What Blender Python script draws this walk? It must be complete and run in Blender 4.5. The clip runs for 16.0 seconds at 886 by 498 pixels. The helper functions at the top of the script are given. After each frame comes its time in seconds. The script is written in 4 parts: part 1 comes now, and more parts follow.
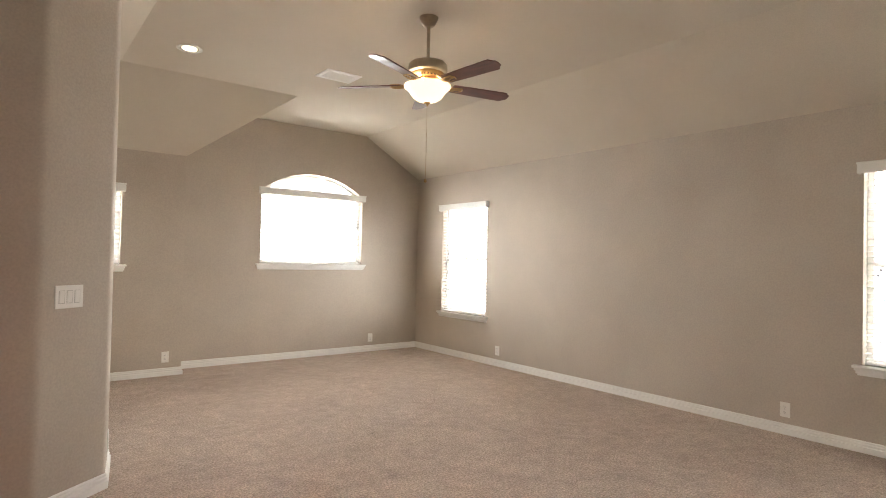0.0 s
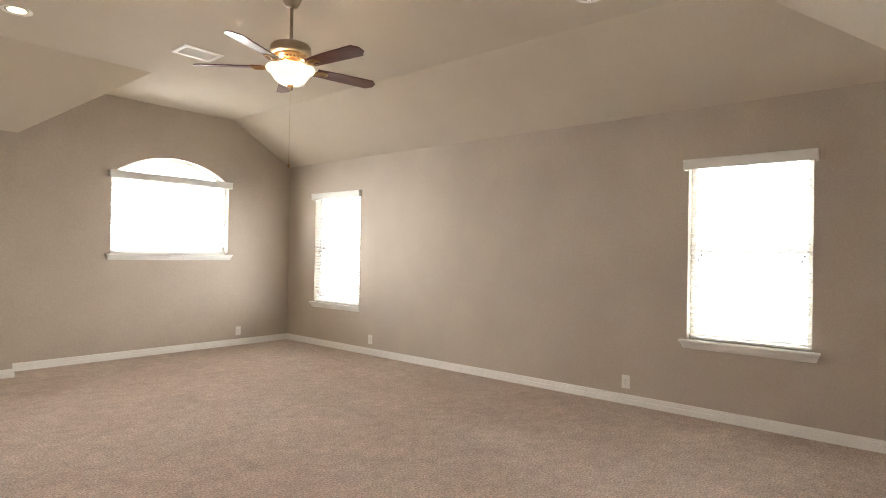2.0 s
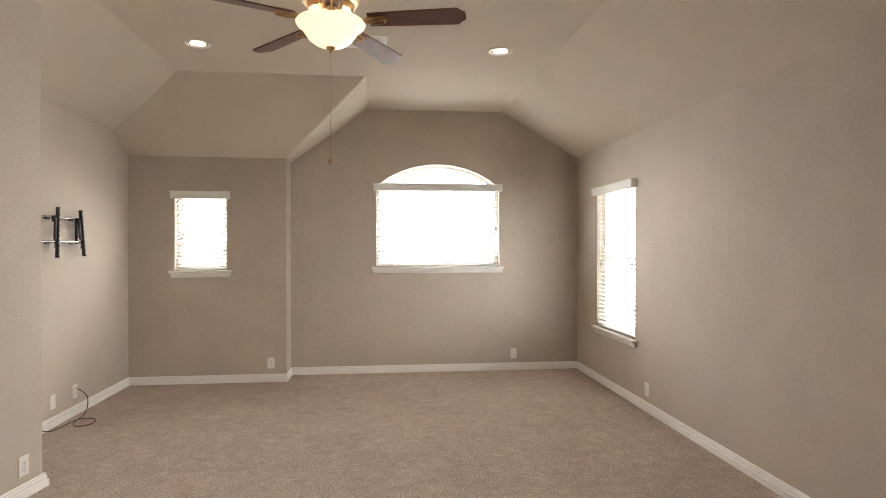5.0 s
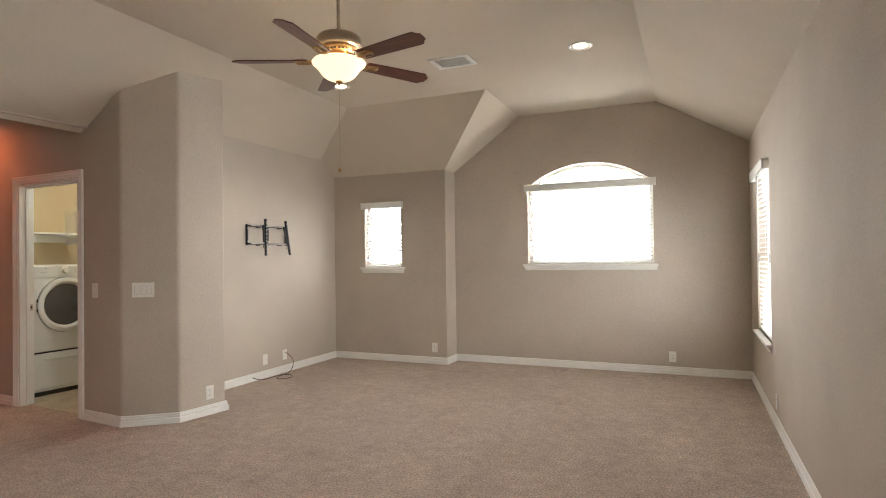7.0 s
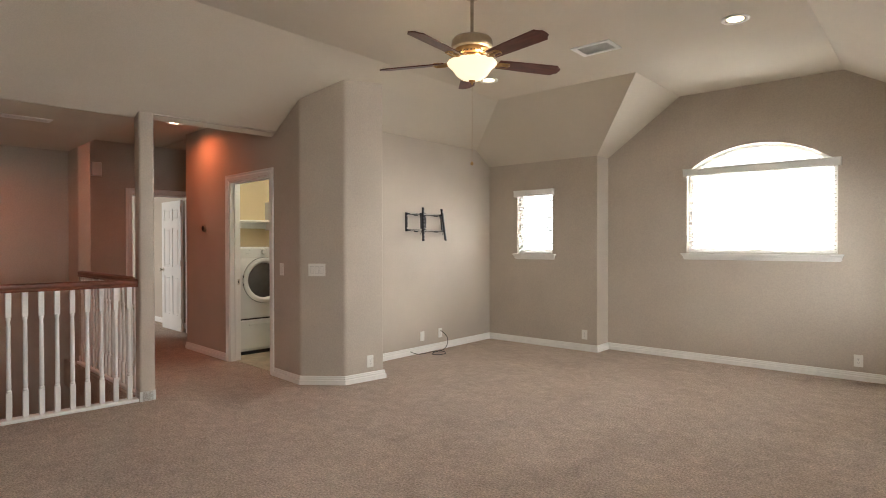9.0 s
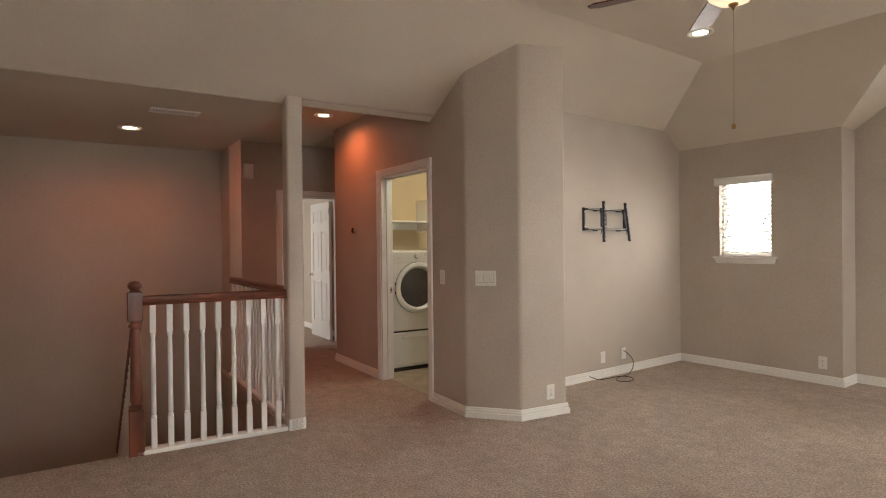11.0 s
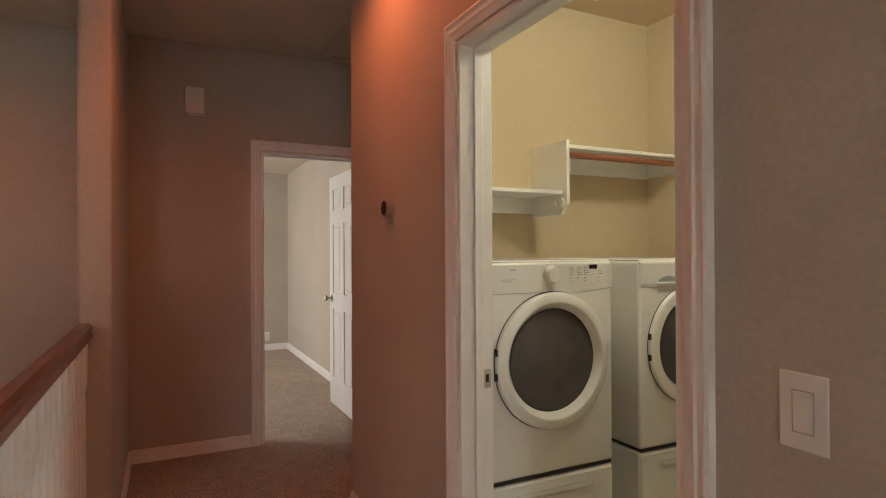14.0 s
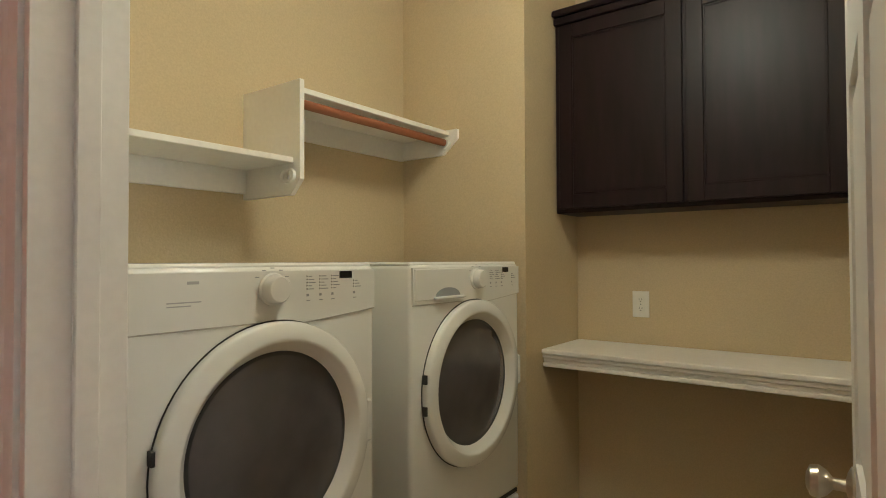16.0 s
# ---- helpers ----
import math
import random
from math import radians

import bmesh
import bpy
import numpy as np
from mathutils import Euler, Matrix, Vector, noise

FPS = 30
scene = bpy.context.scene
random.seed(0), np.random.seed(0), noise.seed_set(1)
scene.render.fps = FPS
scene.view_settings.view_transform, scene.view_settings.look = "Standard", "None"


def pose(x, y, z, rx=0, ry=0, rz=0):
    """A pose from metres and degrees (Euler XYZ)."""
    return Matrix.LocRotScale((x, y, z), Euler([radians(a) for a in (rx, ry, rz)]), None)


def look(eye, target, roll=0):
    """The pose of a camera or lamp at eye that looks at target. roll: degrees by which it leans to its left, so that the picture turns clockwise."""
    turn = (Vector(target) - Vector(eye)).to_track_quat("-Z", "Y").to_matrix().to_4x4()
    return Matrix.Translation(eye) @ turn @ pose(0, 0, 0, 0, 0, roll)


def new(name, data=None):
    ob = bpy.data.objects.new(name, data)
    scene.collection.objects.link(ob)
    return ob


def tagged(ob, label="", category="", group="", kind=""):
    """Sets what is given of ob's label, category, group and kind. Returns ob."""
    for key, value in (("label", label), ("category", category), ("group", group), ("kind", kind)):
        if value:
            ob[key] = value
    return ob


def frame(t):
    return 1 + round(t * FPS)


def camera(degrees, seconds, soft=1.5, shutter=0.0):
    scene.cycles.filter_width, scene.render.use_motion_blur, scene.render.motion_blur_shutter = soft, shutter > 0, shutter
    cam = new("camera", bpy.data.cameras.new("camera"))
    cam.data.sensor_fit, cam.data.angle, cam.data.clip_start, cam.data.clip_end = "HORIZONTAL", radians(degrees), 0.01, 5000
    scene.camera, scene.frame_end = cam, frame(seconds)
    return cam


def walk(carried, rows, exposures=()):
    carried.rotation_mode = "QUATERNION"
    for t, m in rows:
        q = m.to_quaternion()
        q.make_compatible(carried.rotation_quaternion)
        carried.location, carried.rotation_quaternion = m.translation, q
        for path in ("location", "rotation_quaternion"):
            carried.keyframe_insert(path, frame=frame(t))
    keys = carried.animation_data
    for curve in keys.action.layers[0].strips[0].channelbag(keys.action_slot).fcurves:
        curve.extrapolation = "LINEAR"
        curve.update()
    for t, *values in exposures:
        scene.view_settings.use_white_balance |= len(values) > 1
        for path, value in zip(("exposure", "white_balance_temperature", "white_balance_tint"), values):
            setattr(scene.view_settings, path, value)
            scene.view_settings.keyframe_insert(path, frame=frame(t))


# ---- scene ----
cam = camera(75.7, 16.0, soft=1.0)
PATH = [
    (0, (0.891, 1.404, 1.339), (2.109, 2.99, 1.374), 1.2),
    (0.5, (0.863, 1.349, 1.304), (2.235, 2.804, 1.352), 1.3),
    (1, (0.844, 1.306, 1.313), (2.317, 2.658, 1.353), 1.2),
    (1.5, (0.86, 1.288, 1.307), (2.375, 2.594, 1.33), 1.1),
    (2, (0.953, 1.292, 1.301), (2.469, 2.596, 1.317), 1.0),
    (2.5, (1.222, 1.406, 1.324), (2.723, 2.728, 1.332), 0.9),
    (3, (1.563, 1.572, 1.346), (2.941, 3.021, 1.343), 0.6),
    (3.5, (2.08, 1.718, 1.37), (3.173, 3.393, 1.365), 0.4),
    (4, (2.588, 1.803, 1.403), (3.35, 3.652, 1.401), 0.2),
    (4.5, (3.073, 1.857, 1.457), (3.535, 3.803, 1.447), 0.1),
    (5, (3.5, 1.845, 1.474), (3.716, 3.833, 1.464), -0.0),
    (5.2, (3.662, 1.836, 1.494), (3.789, 3.832, 1.48), -0.1),
    (7.3, (5.436, 1.663, 1.322), (4.527, 3.444, 1.346), -0.5),
    (7.5, (5.517, 1.664, 1.318), (4.546, 3.412, 1.336), -0.3),
    (8, (5.615, 1.622, 1.309), (4.547, 3.312, 1.319), -0.3),
    (8.5, (5.658, 1.631, 1.361), (4.489, 3.253, 1.344), -0.1),
    (9, (5.637, 1.642, 1.352), (4.329, 3.155, 1.332), -0.1),
    (9.5, (5.55, 1.627, 1.316), (4.148, 3.053, 1.304), -0.2),
    (10, (5.473, 1.654, 1.374), (3.983, 2.988, 1.343), -0.1),
    (10.2, (5.344, 1.701, 1.356), (3.825, 3.002, 1.332), -0.2),
    (12.3, (2.94, 3.015, 1.379), (1.168, 3.941, 1.355), -0.6),
    (12.5, (2.678, 3.165, 1.382), (0.882, 4.045, 1.359), -0.5),
    (13, (2.13, 3.523, 1.369), (0.318, 4.366, 1.345), -0.5),
    (13.5, (1.582, 3.769, 1.365), (-0.224, 4.628, 1.343), -0.7),
    (14, (1.178, 3.977, 1.347), (-0.561, 4.965, 1.357), -0.3),
    (14.5, (0.834, 4.194, 1.34), (-0.774, 5.383, 1.365), -0.1),
    (15, (0.575, 4.390, 1.32), (-0.853, 5.791, 1.355), -0.1),
    (15.5, (0.447, 4.536, 1.321), (-0.793, 6.105, 1.36), -0.2),
    (16, (0.383, 4.659, 1.315), (-0.715, 6.330, 1.356), -0.2),
]
EXPOSURES = [(0, 0.14, 6300, 9), (2, 0.2, 6300, 9), (2.6, 0.15, 6350, 9), (3, -0.02, 6350, 9), (3.5, -0.18, 6450, 10), (5, -0.17, 6400, 10), (7.5, -0.17, 6200, 8), (10, -0.28, 6350, 9), (12.5, -0.5, 6750, 13), (13.1, -0.2, 6600, 11), (14, -0.24, 6500, 9), (15, -0.30, 6250, 5), (16, -0.31, 6350, 6)]
walk(cam, [(t, look(eye, target, roll)) for t, eye, target, roll in PATH], EXPOSURES)

# the hall, stairs and laundry stand on axes turned a little from those of the big room
HM = Matrix.Translation((0, 4.950, 0)) @ Matrix.Rotation(radians(-3.43), 4, "Z") @ Matrix.Translation((0, -4.925, 0))
ID = Matrix.Identity(4)
FLAT, HALL_Z, STAIR_Z = 3.065, 2.76, 2.445          # ceilings
EAST, NORTH, NORTH2, JOG, TVW = 5.86, 8.52, 8.205, 2.475, 0.838

# ---- light ----
world = bpy.data.worlds.new("sky")
scene.world = world
world.use_nodes = True
wn = world.node_tree.nodes
sky = wn.new("ShaderNodeTexSky")
sky.sky_type, sky.sun_disc = "NISHITA", False
sky.sun_elevation, sky.sun_rotation = radians(48), radians(200)
world.node_tree.links.new(sky.outputs[0], wn["Background"].inputs[0])
wn["Background"].inputs[1].default_value = 0.12


def window_light(name, m, w, h, watts, colour=(1.0, 0.985, 0.95)):
    """Daylight standing in a window's opening, shining along the pose's -z."""
    la = bpy.data.lights.new(name, "AREA")
    la.shape, la.size, la.size_y, la.energy, la.color = "RECTANGLE", w, h, watts, colour
    ob = new(name, la)
    ob.matrix_basis = m
    return ob


def can_light(name, m, watts, degrees=110, colour=(1.0, 0.72, 0.45)):
    la = bpy.data.lights.new(name, "SPOT")
    la.energy, la.spot_size, la.spot_blend, la.shadow_soft_size, la.color = watts, radians(degrees), 0.6, 0.045, colour
    ob = new(name, la)
    ob.matrix_basis = m
    return ob


DAY = 1.25
window_light("daylight_arch", pose(4.17, NORTH + 0.16, 1.80, -90, 0, 0), 1.44, 1.2, 100 * DAY)
window_light("daylight_small", pose(1.58, NORTH2 + 0.16, 1.63, -90, 0, 0), 0.55, 0.86, 22 * DAY)
window_light("daylight_narrow", pose(EAST + 0.16, 7.42, 1.35, 0, 90, 0), 1.46, 0.94, 36 * DAY)
window_light("daylight_big", pose(EAST + 0.16, 2.395, 1.37, 0, 90, 0), 1.44, 0.86, 40 * DAY)
window_light("daylight_bedroom", HM @ pose(-5.2, 2.0, 1.5, 90, 0, 0), 1.5, 1.3, 60 * DAY)
for cx, cy in ((2.075, 6.50), (4.468, 6.42), (4.50, 3.07)):
    can_light("can_beam", pose(cx, cy, FLAT - 0.02), 38 if cy > 6 else 10, 130, (1.0, 0.90, 0.76))
can_light("can_beam", HM @ pose(-1.035, 4.54, HALL_Z - 0.02), 34, 170, (1.0, 0.20, 0.07))
can_light("can_beam", HM @ pose(-1.05, 2.73, STAIR_Z - 0.02), 22, 172, (1.0, 0.22, 0.09))

la = bpy.data.lights.new("laundry_lamp_light", "POINT")
la.energy, la.shadow_soft_size, la.color = 28, 0.15, (0.95, 1.0, 0.89)
new("laundry_lamp_light", la).matrix_basis = HM @ pose(-0.12, 5.82, 2.54)


for side in (-0.1, 0.1):
    la = bpy.data.lights.new("fan_bulb_light", "POINT")
    la.energy, la.shadow_soft_size, la.color = 5, 0.03, (1.0, 0.80, 0.55)
    new("fan_bulb_light", la).matrix_basis = pose(3.254 + side, 4.703, FLAT - 0.468)


# ---- materials ----
def material(name, colour, rough=0.6, metal=0.0, grain=0.0, grain_size=400.0, stain=0.0, stain_size=1.5, bump=0.0, bump_size=300.0,
             spec=0.5, coat=0.0, stretch=(1, 1, 1), emit=None, power=0.0):
    m = bpy.data.materials.new(name)
    m.use_nodes = True
    n, l = m.node_tree.nodes, m.node_tree.links
    b = n["Principled BSDF"]
    b.inputs["Roughness"].default_value, b.inputs["Metallic"].default_value = rough, metal
    b.inputs["Specular IOR Level"].default_value, b.inputs["Coat Weight"].default_value = spec, coat
    co = n.new("ShaderNodeTexCoord")
    mp = n.new("ShaderNodeMapping")
    mp.inputs["Scale"].default_value = stretch
    l.new(co.outputs["Object"], mp.inputs["Vector"])
    rgb = n.new("ShaderNodeRGB")
    rgb.outputs[0].default_value = (*colour, 1)
    out = rgb.outputs[0]
    for amount, size, detail in ((grain, grain_size, 2), (stain, stain_size, 4)):
        if amount:
            tex = n.new("ShaderNodeTexNoise")
            tex.inputs["Scale"].default_value, tex.inputs["Detail"].default_value = size, detail
            l.new(mp.outputs[0], tex.inputs["Vector"])
            rng = n.new("ShaderNodeMapRange")
            rng.inputs["From Min"].default_value, rng.inputs["From Max"].default_value = 0.3, 0.7
            rng.inputs["To Min"].default_value, rng.inputs["To Max"].default_value = 1 - amount, 1 + amount
            l.new(tex.outputs[0], rng.inputs["Value"])
            mix = n.new("ShaderNodeMix")
            mix.data_type, mix.blend_type = "RGBA", "MULTIPLY"
            mix.inputs["Factor"].default_value = 1
            l.new(out, mix.inputs[6])
            l.new(rng.outputs[0], mix.inputs[7])
            out = mix.outputs[2]
    l.new(out, b.inputs["Base Color"])
    if bump:
        tex = n.new("ShaderNodeTexNoise")
        tex.inputs["Scale"].default_value, tex.inputs["Detail"].default_value = bump_size, 3
        l.new(mp.outputs[0], tex.inputs["Vector"])
        bp = n.new("ShaderNodeBump")
        bp.inputs["Strength"].default_value, bp.inputs["Distance"].default_value = bump, 0.004
        l.new(tex.outputs[0], bp.inputs["Height"])
        l.new(bp.outputs[0], b.inputs["Normal"])
    if emit:
        b.inputs["Emission Color"].default_value, b.inputs["Emission Strength"].default_value = (*emit, 1), power
    return m


WALL = material("beige_wall_paint", (0.522, 0.456, 0.384), 0.85, grain=0.06, grain_size=80, stain=0.06, stain_size=1.6, bump=0.22, bump_size=120, spec=0.25)
CEIL = material("beige_ceiling_paint", (0.64, 0.575, 0.48), 0.9, grain=0.05, grain_size=120, stain=0.03, bump=0.35, bump_size=90, spec=0.2)
LAUNDRY = material("yellow_beige_wall_paint", (0.60, 0.485, 0.315), 0.8, grain=0.05, grain_size=160, stain=0.03, bump=0.25, bump_size=140, spec=0.25)
TRIM = material("white_trim_paint", (0.87, 0.855, 0.82), 0.4, grain=0.02, grain_size=60, stain=0.03, stain_size=3, bump=0.03, bump_size=60)
DOORW = material("white_door_paint", (0.80, 0.79, 0.76), 0.45, stain=0.03, stain_size=4, bump=0.04, bump_size=90, stretch=(1, 1, 0.2))
PLATE = material("white_plastic", (0.82, 0.80, 0.75), 0.35, stain=0.02, stain_size=20)
GAP = material("pale_shadow_gap", (0.50, 0.48, 0.44), 0.6)
SLOT = material("dark_slot", (0.03, 0.03, 0.03), 0.6)
BLIND = material("white_blind", (0.85, 0.84, 0.80), 0.5, stain=0.02, stain_size=5)


def slat_material():
    """Thin white vinyl that lets about half of the daylight through."""
    m = material("white_vinyl_slat", (0.88, 0.87, 0.84), 0.45, stain=0.02, stain_size=5)
    n, l = m.node_tree.nodes, m.node_tree.links
    thin, mix = n.new("ShaderNodeBsdfTranslucent"), n.new("ShaderNodeMixShader")
    thin.inputs["Color"].default_value = (0.9, 0.89, 0.86, 1)
    mix.inputs[0].default_value = 0.5
    l.new(n["Principled BSDF"].outputs[0], mix.inputs[1])
    l.new(thin.outputs[0], mix.inputs[2])
    l.new(mix.outputs[0], n["Material Output"].inputs["Surface"])
    return m


SLAT = slat_material()
CHERRY = material("cherry_stained_wood", (0.16, 0.045, 0.022), 0.35, grain=0.35, grain_size=30, stain=0.2, stain_size=6, stretch=(1, 0.12, 1), coat=0.3)
CHERRY_UP = material("cherry_stained_post", (0.16, 0.045, 0.022), 0.35, grain=0.35, grain_size=30, stain=0.2, stain_size=6, stretch=(1, 1, 0.1), coat=0.3)
BLADE = material("mahogany_blade", (0.125, 0.034, 0.022), 0.38, grain=0.3, grain_size=40, stain=0.15, stain_size=8, stretch=(0.15, 1, 1), coat=0.2)
BRASS = material("antique_bronze", (0.42, 0.26, 0.12), 0.33, 0.9, stain=0.15, stain_size=20)
PEWTER = material("aged_pewter", (0.42, 0.35, 0.26), 0.42, 0.7, stain=0.12, stain_size=15)
NICKEL = material("satin_nickel", (0.62, 0.57, 0.50), 0.28, 1.0, stain=0.05, stain_size=30)
BLACK = material("black_metal", (0.025, 0.025, 0.028), 0.45, 0.3, stain=0.2, stain_size=30)
ENAMEL = material("white_enamel", (0.80, 0.80, 0.77), 0.25, stain=0.015, stain_size=6, coat=0.3)
PEDESTAL = material("white_enamel_drawer", (0.78, 0.78, 0.75), 0.3, stain=0.02, stain_size=6)
TINT = material("smoked_door_glass", (0.085, 0.08, 0.085), 0.2, stain=0.25, stain_size=5, coat=0.5)
PRINT = material("grey_print", (0.30, 0.31, 0.32), 0.6)
INK = material("pale_grey_print", (0.42, 0.43, 0.44), 0.6)
SCREEN = material("black_display", (0.01, 0.01, 0.012), 0.15)
ESPRESSO = material("espresso_cabinet_wood", (0.015, 0.007, 0.009), 0.40, spec=0.24, grain=0.3, grain_size=25, stain=0.2, stain_size=5, stretch=(1, 1, 0.15), coat=0.0)
GLOW = material("lit_lamp", (0.9, 0.85, 0.75), 0.5, emit=(1.0, 0.80, 0.52), power=14)
BOWL = material("alabaster_glass_bowl", (0.85, 0.72, 0.5), 0.35, stain=0.12, stain_size=9, emit=(1.0, 0.80, 0.52), power=1.4)
OUTSIDE = material("bright_overcast_sky", (0.9, 0.9, 0.9), 1.0, emit=(1.0, 1.0, 0.98), power=3.0)
VOID = material("dark_void", (0.02, 0.018, 0.016), 0.9)
DUCT = material("grey_duct", (0.42, 0.40, 0.36), 0.8)
RUBBER = material("black_cable", (0.02, 0.02, 0.02), 0.5)


def carpet_material(name, colour):
    """Cut pile: tufts of a few millimetres, brushed patches, faint larger shading."""
    m = material(name, colour, 0.97, grain=0.30, grain_size=75, stain=0.05, stain_size=1.1, spec=0.08)
    n, l = m.node_tree.nodes, m.node_tree.links
    b = n["Principled BSDF"]
    co = n.new("ShaderNodeTexCoord")
    base = b.inputs["Base Color"].links[0].from_socket
    for size, amount in ((2.6, 0.07), (11.0, 0.12), (240.0, 0.30)):
        tex = n.new("ShaderNodeTexNoise")
        tex.inputs["Scale"].default_value, tex.inputs["Detail"].default_value, tex.inputs["Roughness"].default_value = size, 4, 0.65
        l.new(co.outputs["Object"], tex.inputs["Vector"])
        rng = n.new("ShaderNodeMapRange")
        rng.inputs["From Min"].default_value, rng.inputs["From Max"].default_value = 0.32, 0.68
        rng.inputs["To Min"].default_value, rng.inputs["To Max"].default_value = 1 - amount, 1 + amount
        l.new(tex.outputs[0], rng.inputs["Value"])
        mix = n.new("ShaderNodeMix")
        mix.data_type, mix.blend_type = "RGBA", "MULTIPLY"
        mix.inputs["Factor"].default_value = 1
        l.new(base, mix.inputs[6])
        l.new(rng.outputs[0], mix.inputs[7])
        base = mix.outputs[2]
    l.new(base, b.inputs["Base Color"])
    a, v = n.new("ShaderNodeTexNoise"), n.new("ShaderNodeTexVoronoi")
    a.inputs["Scale"].default_value, a.inputs["Detail"].default_value, v.inputs["Scale"].default_value = 45, 6, 120
    l.new(co.outputs["Object"], a.inputs["Vector"])
    l.new(co.outputs["Object"], v.inputs["Vector"])
    ad = n.new("ShaderNodeMath")
    ad.operation = "ADD"
    l.new(a.outputs[0], ad.inputs[0])
    l.new(v.outputs[0], ad.inputs[1])
    bp = n.new("ShaderNodeBump")
    bp.inputs["Strength"].default_value, bp.inputs["Distance"].default_value = 0.8, 0.012
    l.new(ad.outputs[0], bp.inputs["Height"])
    l.new(bp.outputs[0], b.inputs["Normal"])
    return m


CARPET = carpet_material("beige_carpet", (0.525, 0.425, 0.355))
TILE = material("beige_vinyl_tile", (0.50, 0.43, 0.31), 0.45, grain=0.1, grain_size=30, stain=0.15, stain_size=6)


def glass_material():
    m = bpy.data.materials.new("window_glass")
    m.use_nodes = True
    b = m.node_tree.nodes["Principled BSDF"]
    b.inputs["Transmission Weight"].default_value, b.inputs["Roughness"].default_value, b.inputs["IOR"].default_value = 1, 0, 1.1
    return m


GLASS = glass_material()


# ---- builders ----
def box(bm, x0, y0, z0, x1, y1, z1, bevel=0.0, seg=1):
    vs = [bm.verts.new((x, y, z)) for z in (z0, z1) for x, y in ((x0, y0), (x1, y0), (x1, y1), (x0, y1))]
    fs = [bm.faces.new([vs[i] for i in q]) for q in ((3, 2, 1, 0), (4, 5, 6, 7), (0, 1, 5, 4), (1, 2, 6, 5), (2, 3, 7, 6), (3, 0, 4, 7))]
    if bevel:
        bmesh.ops.bevel(bm, geom=list({e for f in fs for e in f.edges}), offset=bevel, segments=seg, affect="EDGES", profile=0.5)
    return bm


def prism(bm, pts, z0, z1, m=ID):
    """A polygon (counter-clockwise seen from above) pulled up from z0 to z1."""
    lo = [bm.verts.new(m @ Vector((x, y, z0))) for x, y in pts]
    hi = [bm.verts.new(m @ Vector((x, y, z1))) for x, y in pts]
    bm.faces.new(lo[::-1])
    bm.faces.new(hi)
    for i in range(len(pts)):
        j = (i + 1) % len(pts)
        bm.faces.new((lo[i], lo[j], hi[j], hi[i]))
    return bm


def lathe(bm, profile, seg=32, m=ID):
    """Turn a profile of (radius, height) round z."""
    rings = [[bm.verts.new(m @ Vector((r * math.cos(a), r * math.sin(a), z))) for a in (2 * math.pi * k / seg for k in range(seg))] for r, z in profile]
    for a, b in zip(rings, rings[1:]):
        for k in range(seg):
            bm.faces.new((a[k], a[(k + 1) % seg], b[(k + 1) % seg], b[k]))
    if profile[0][0] > 1e-4:
        bm.faces.new(rings[0][::-1])
    if profile[-1][0] > 1e-4:
        bm.faces.new(rings[-1])
    return bm


def tube(bm, pts, r, seg=8):
    """A round bar along a chain of points."""
    pts = [Vector(p) for p in pts]
    rings = []
    for i, p in enumerate(pts):
        d = (pts[min(i + 1, len(pts) - 1)] - pts[max(i - 1, 0)]).normalized()
        q = d.to_track_quat("Z", "Y")
        rings.append([bm.verts.new(p + q @ Vector((r * math.cos(a), r * math.sin(a), 0))) for a in (2 * math.pi * k / seg for k in range(seg))])
    for a, b in zip(rings, rings[1:]):
        for k in range(seg):
            bm.faces.new((a[k], a[(k + 1) % seg], b[(k + 1) % seg], b[k]))
    bm.faces.new(rings[0][::-1])
    bm.faces.new(rings[-1])
    return bm


def sweep(bm, section, a, b, ca=0.0, cb=0.0):
    """A moulding: the section's (out, up) pulled from a to b, out to the right of the way; ca, cb cut the ends on a slant (out times that much)."""
    a, b = Vector(a), Vector(b)
    d = (b - a).normalized()
    out = Vector((d.y, -d.x, 0))
    ra = [bm.verts.new(a + out * o + d * (o * ca) + Vector((0, 0, u))) for o, u in section]
    rb = [bm.verts.new(b + out * o - d * (o * cb) + Vector((0, 0, u))) for o, u in section]
    n = len(section)
    for i in range(n):
        j = (i + 1) % n
        bm.faces.new((ra[i], ra[j], rb[j], rb[i]))
    bm.faces.new(ra[::-1])
    bm.faces.new(rb)
    return bm


def finish(bm, name, mat, smooth=False):
    bmesh.ops.recalc_face_normals(bm, faces=bm.faces)
    me = bpy.data.meshes.new(name)
    bm.to_mesh(me)
    bm.free()
    me.materials.append(mat)
    if smooth:
        me.shade_smooth()
        me.set_sharp_from_angle(angle=radians(40))
    return me


def part(name, bm, mat, parent=None, label="", m=ID, smooth=False):
    ob = new(name, finish(bm, name, mat, smooth) if isinstance(bm, bmesh.types.BMesh) else bm)
    if parent is not None:
        ob.parent = parent
    ob.matrix_basis = m
    return tagged(ob, label)


def structure(name, bm, mat, label, category, m=ID, smooth=False):
    return tagged(part(name, bm, mat, None, "", m, smooth), label, category, "", "structure")


def thing(name, m, label, category, group=""):
    ob = new(name)
    ob.empty_display_size = 0.1
    ob.matrix_basis = m
    return tagged(ob, label, category, group)


def B():
    return bmesh.new()


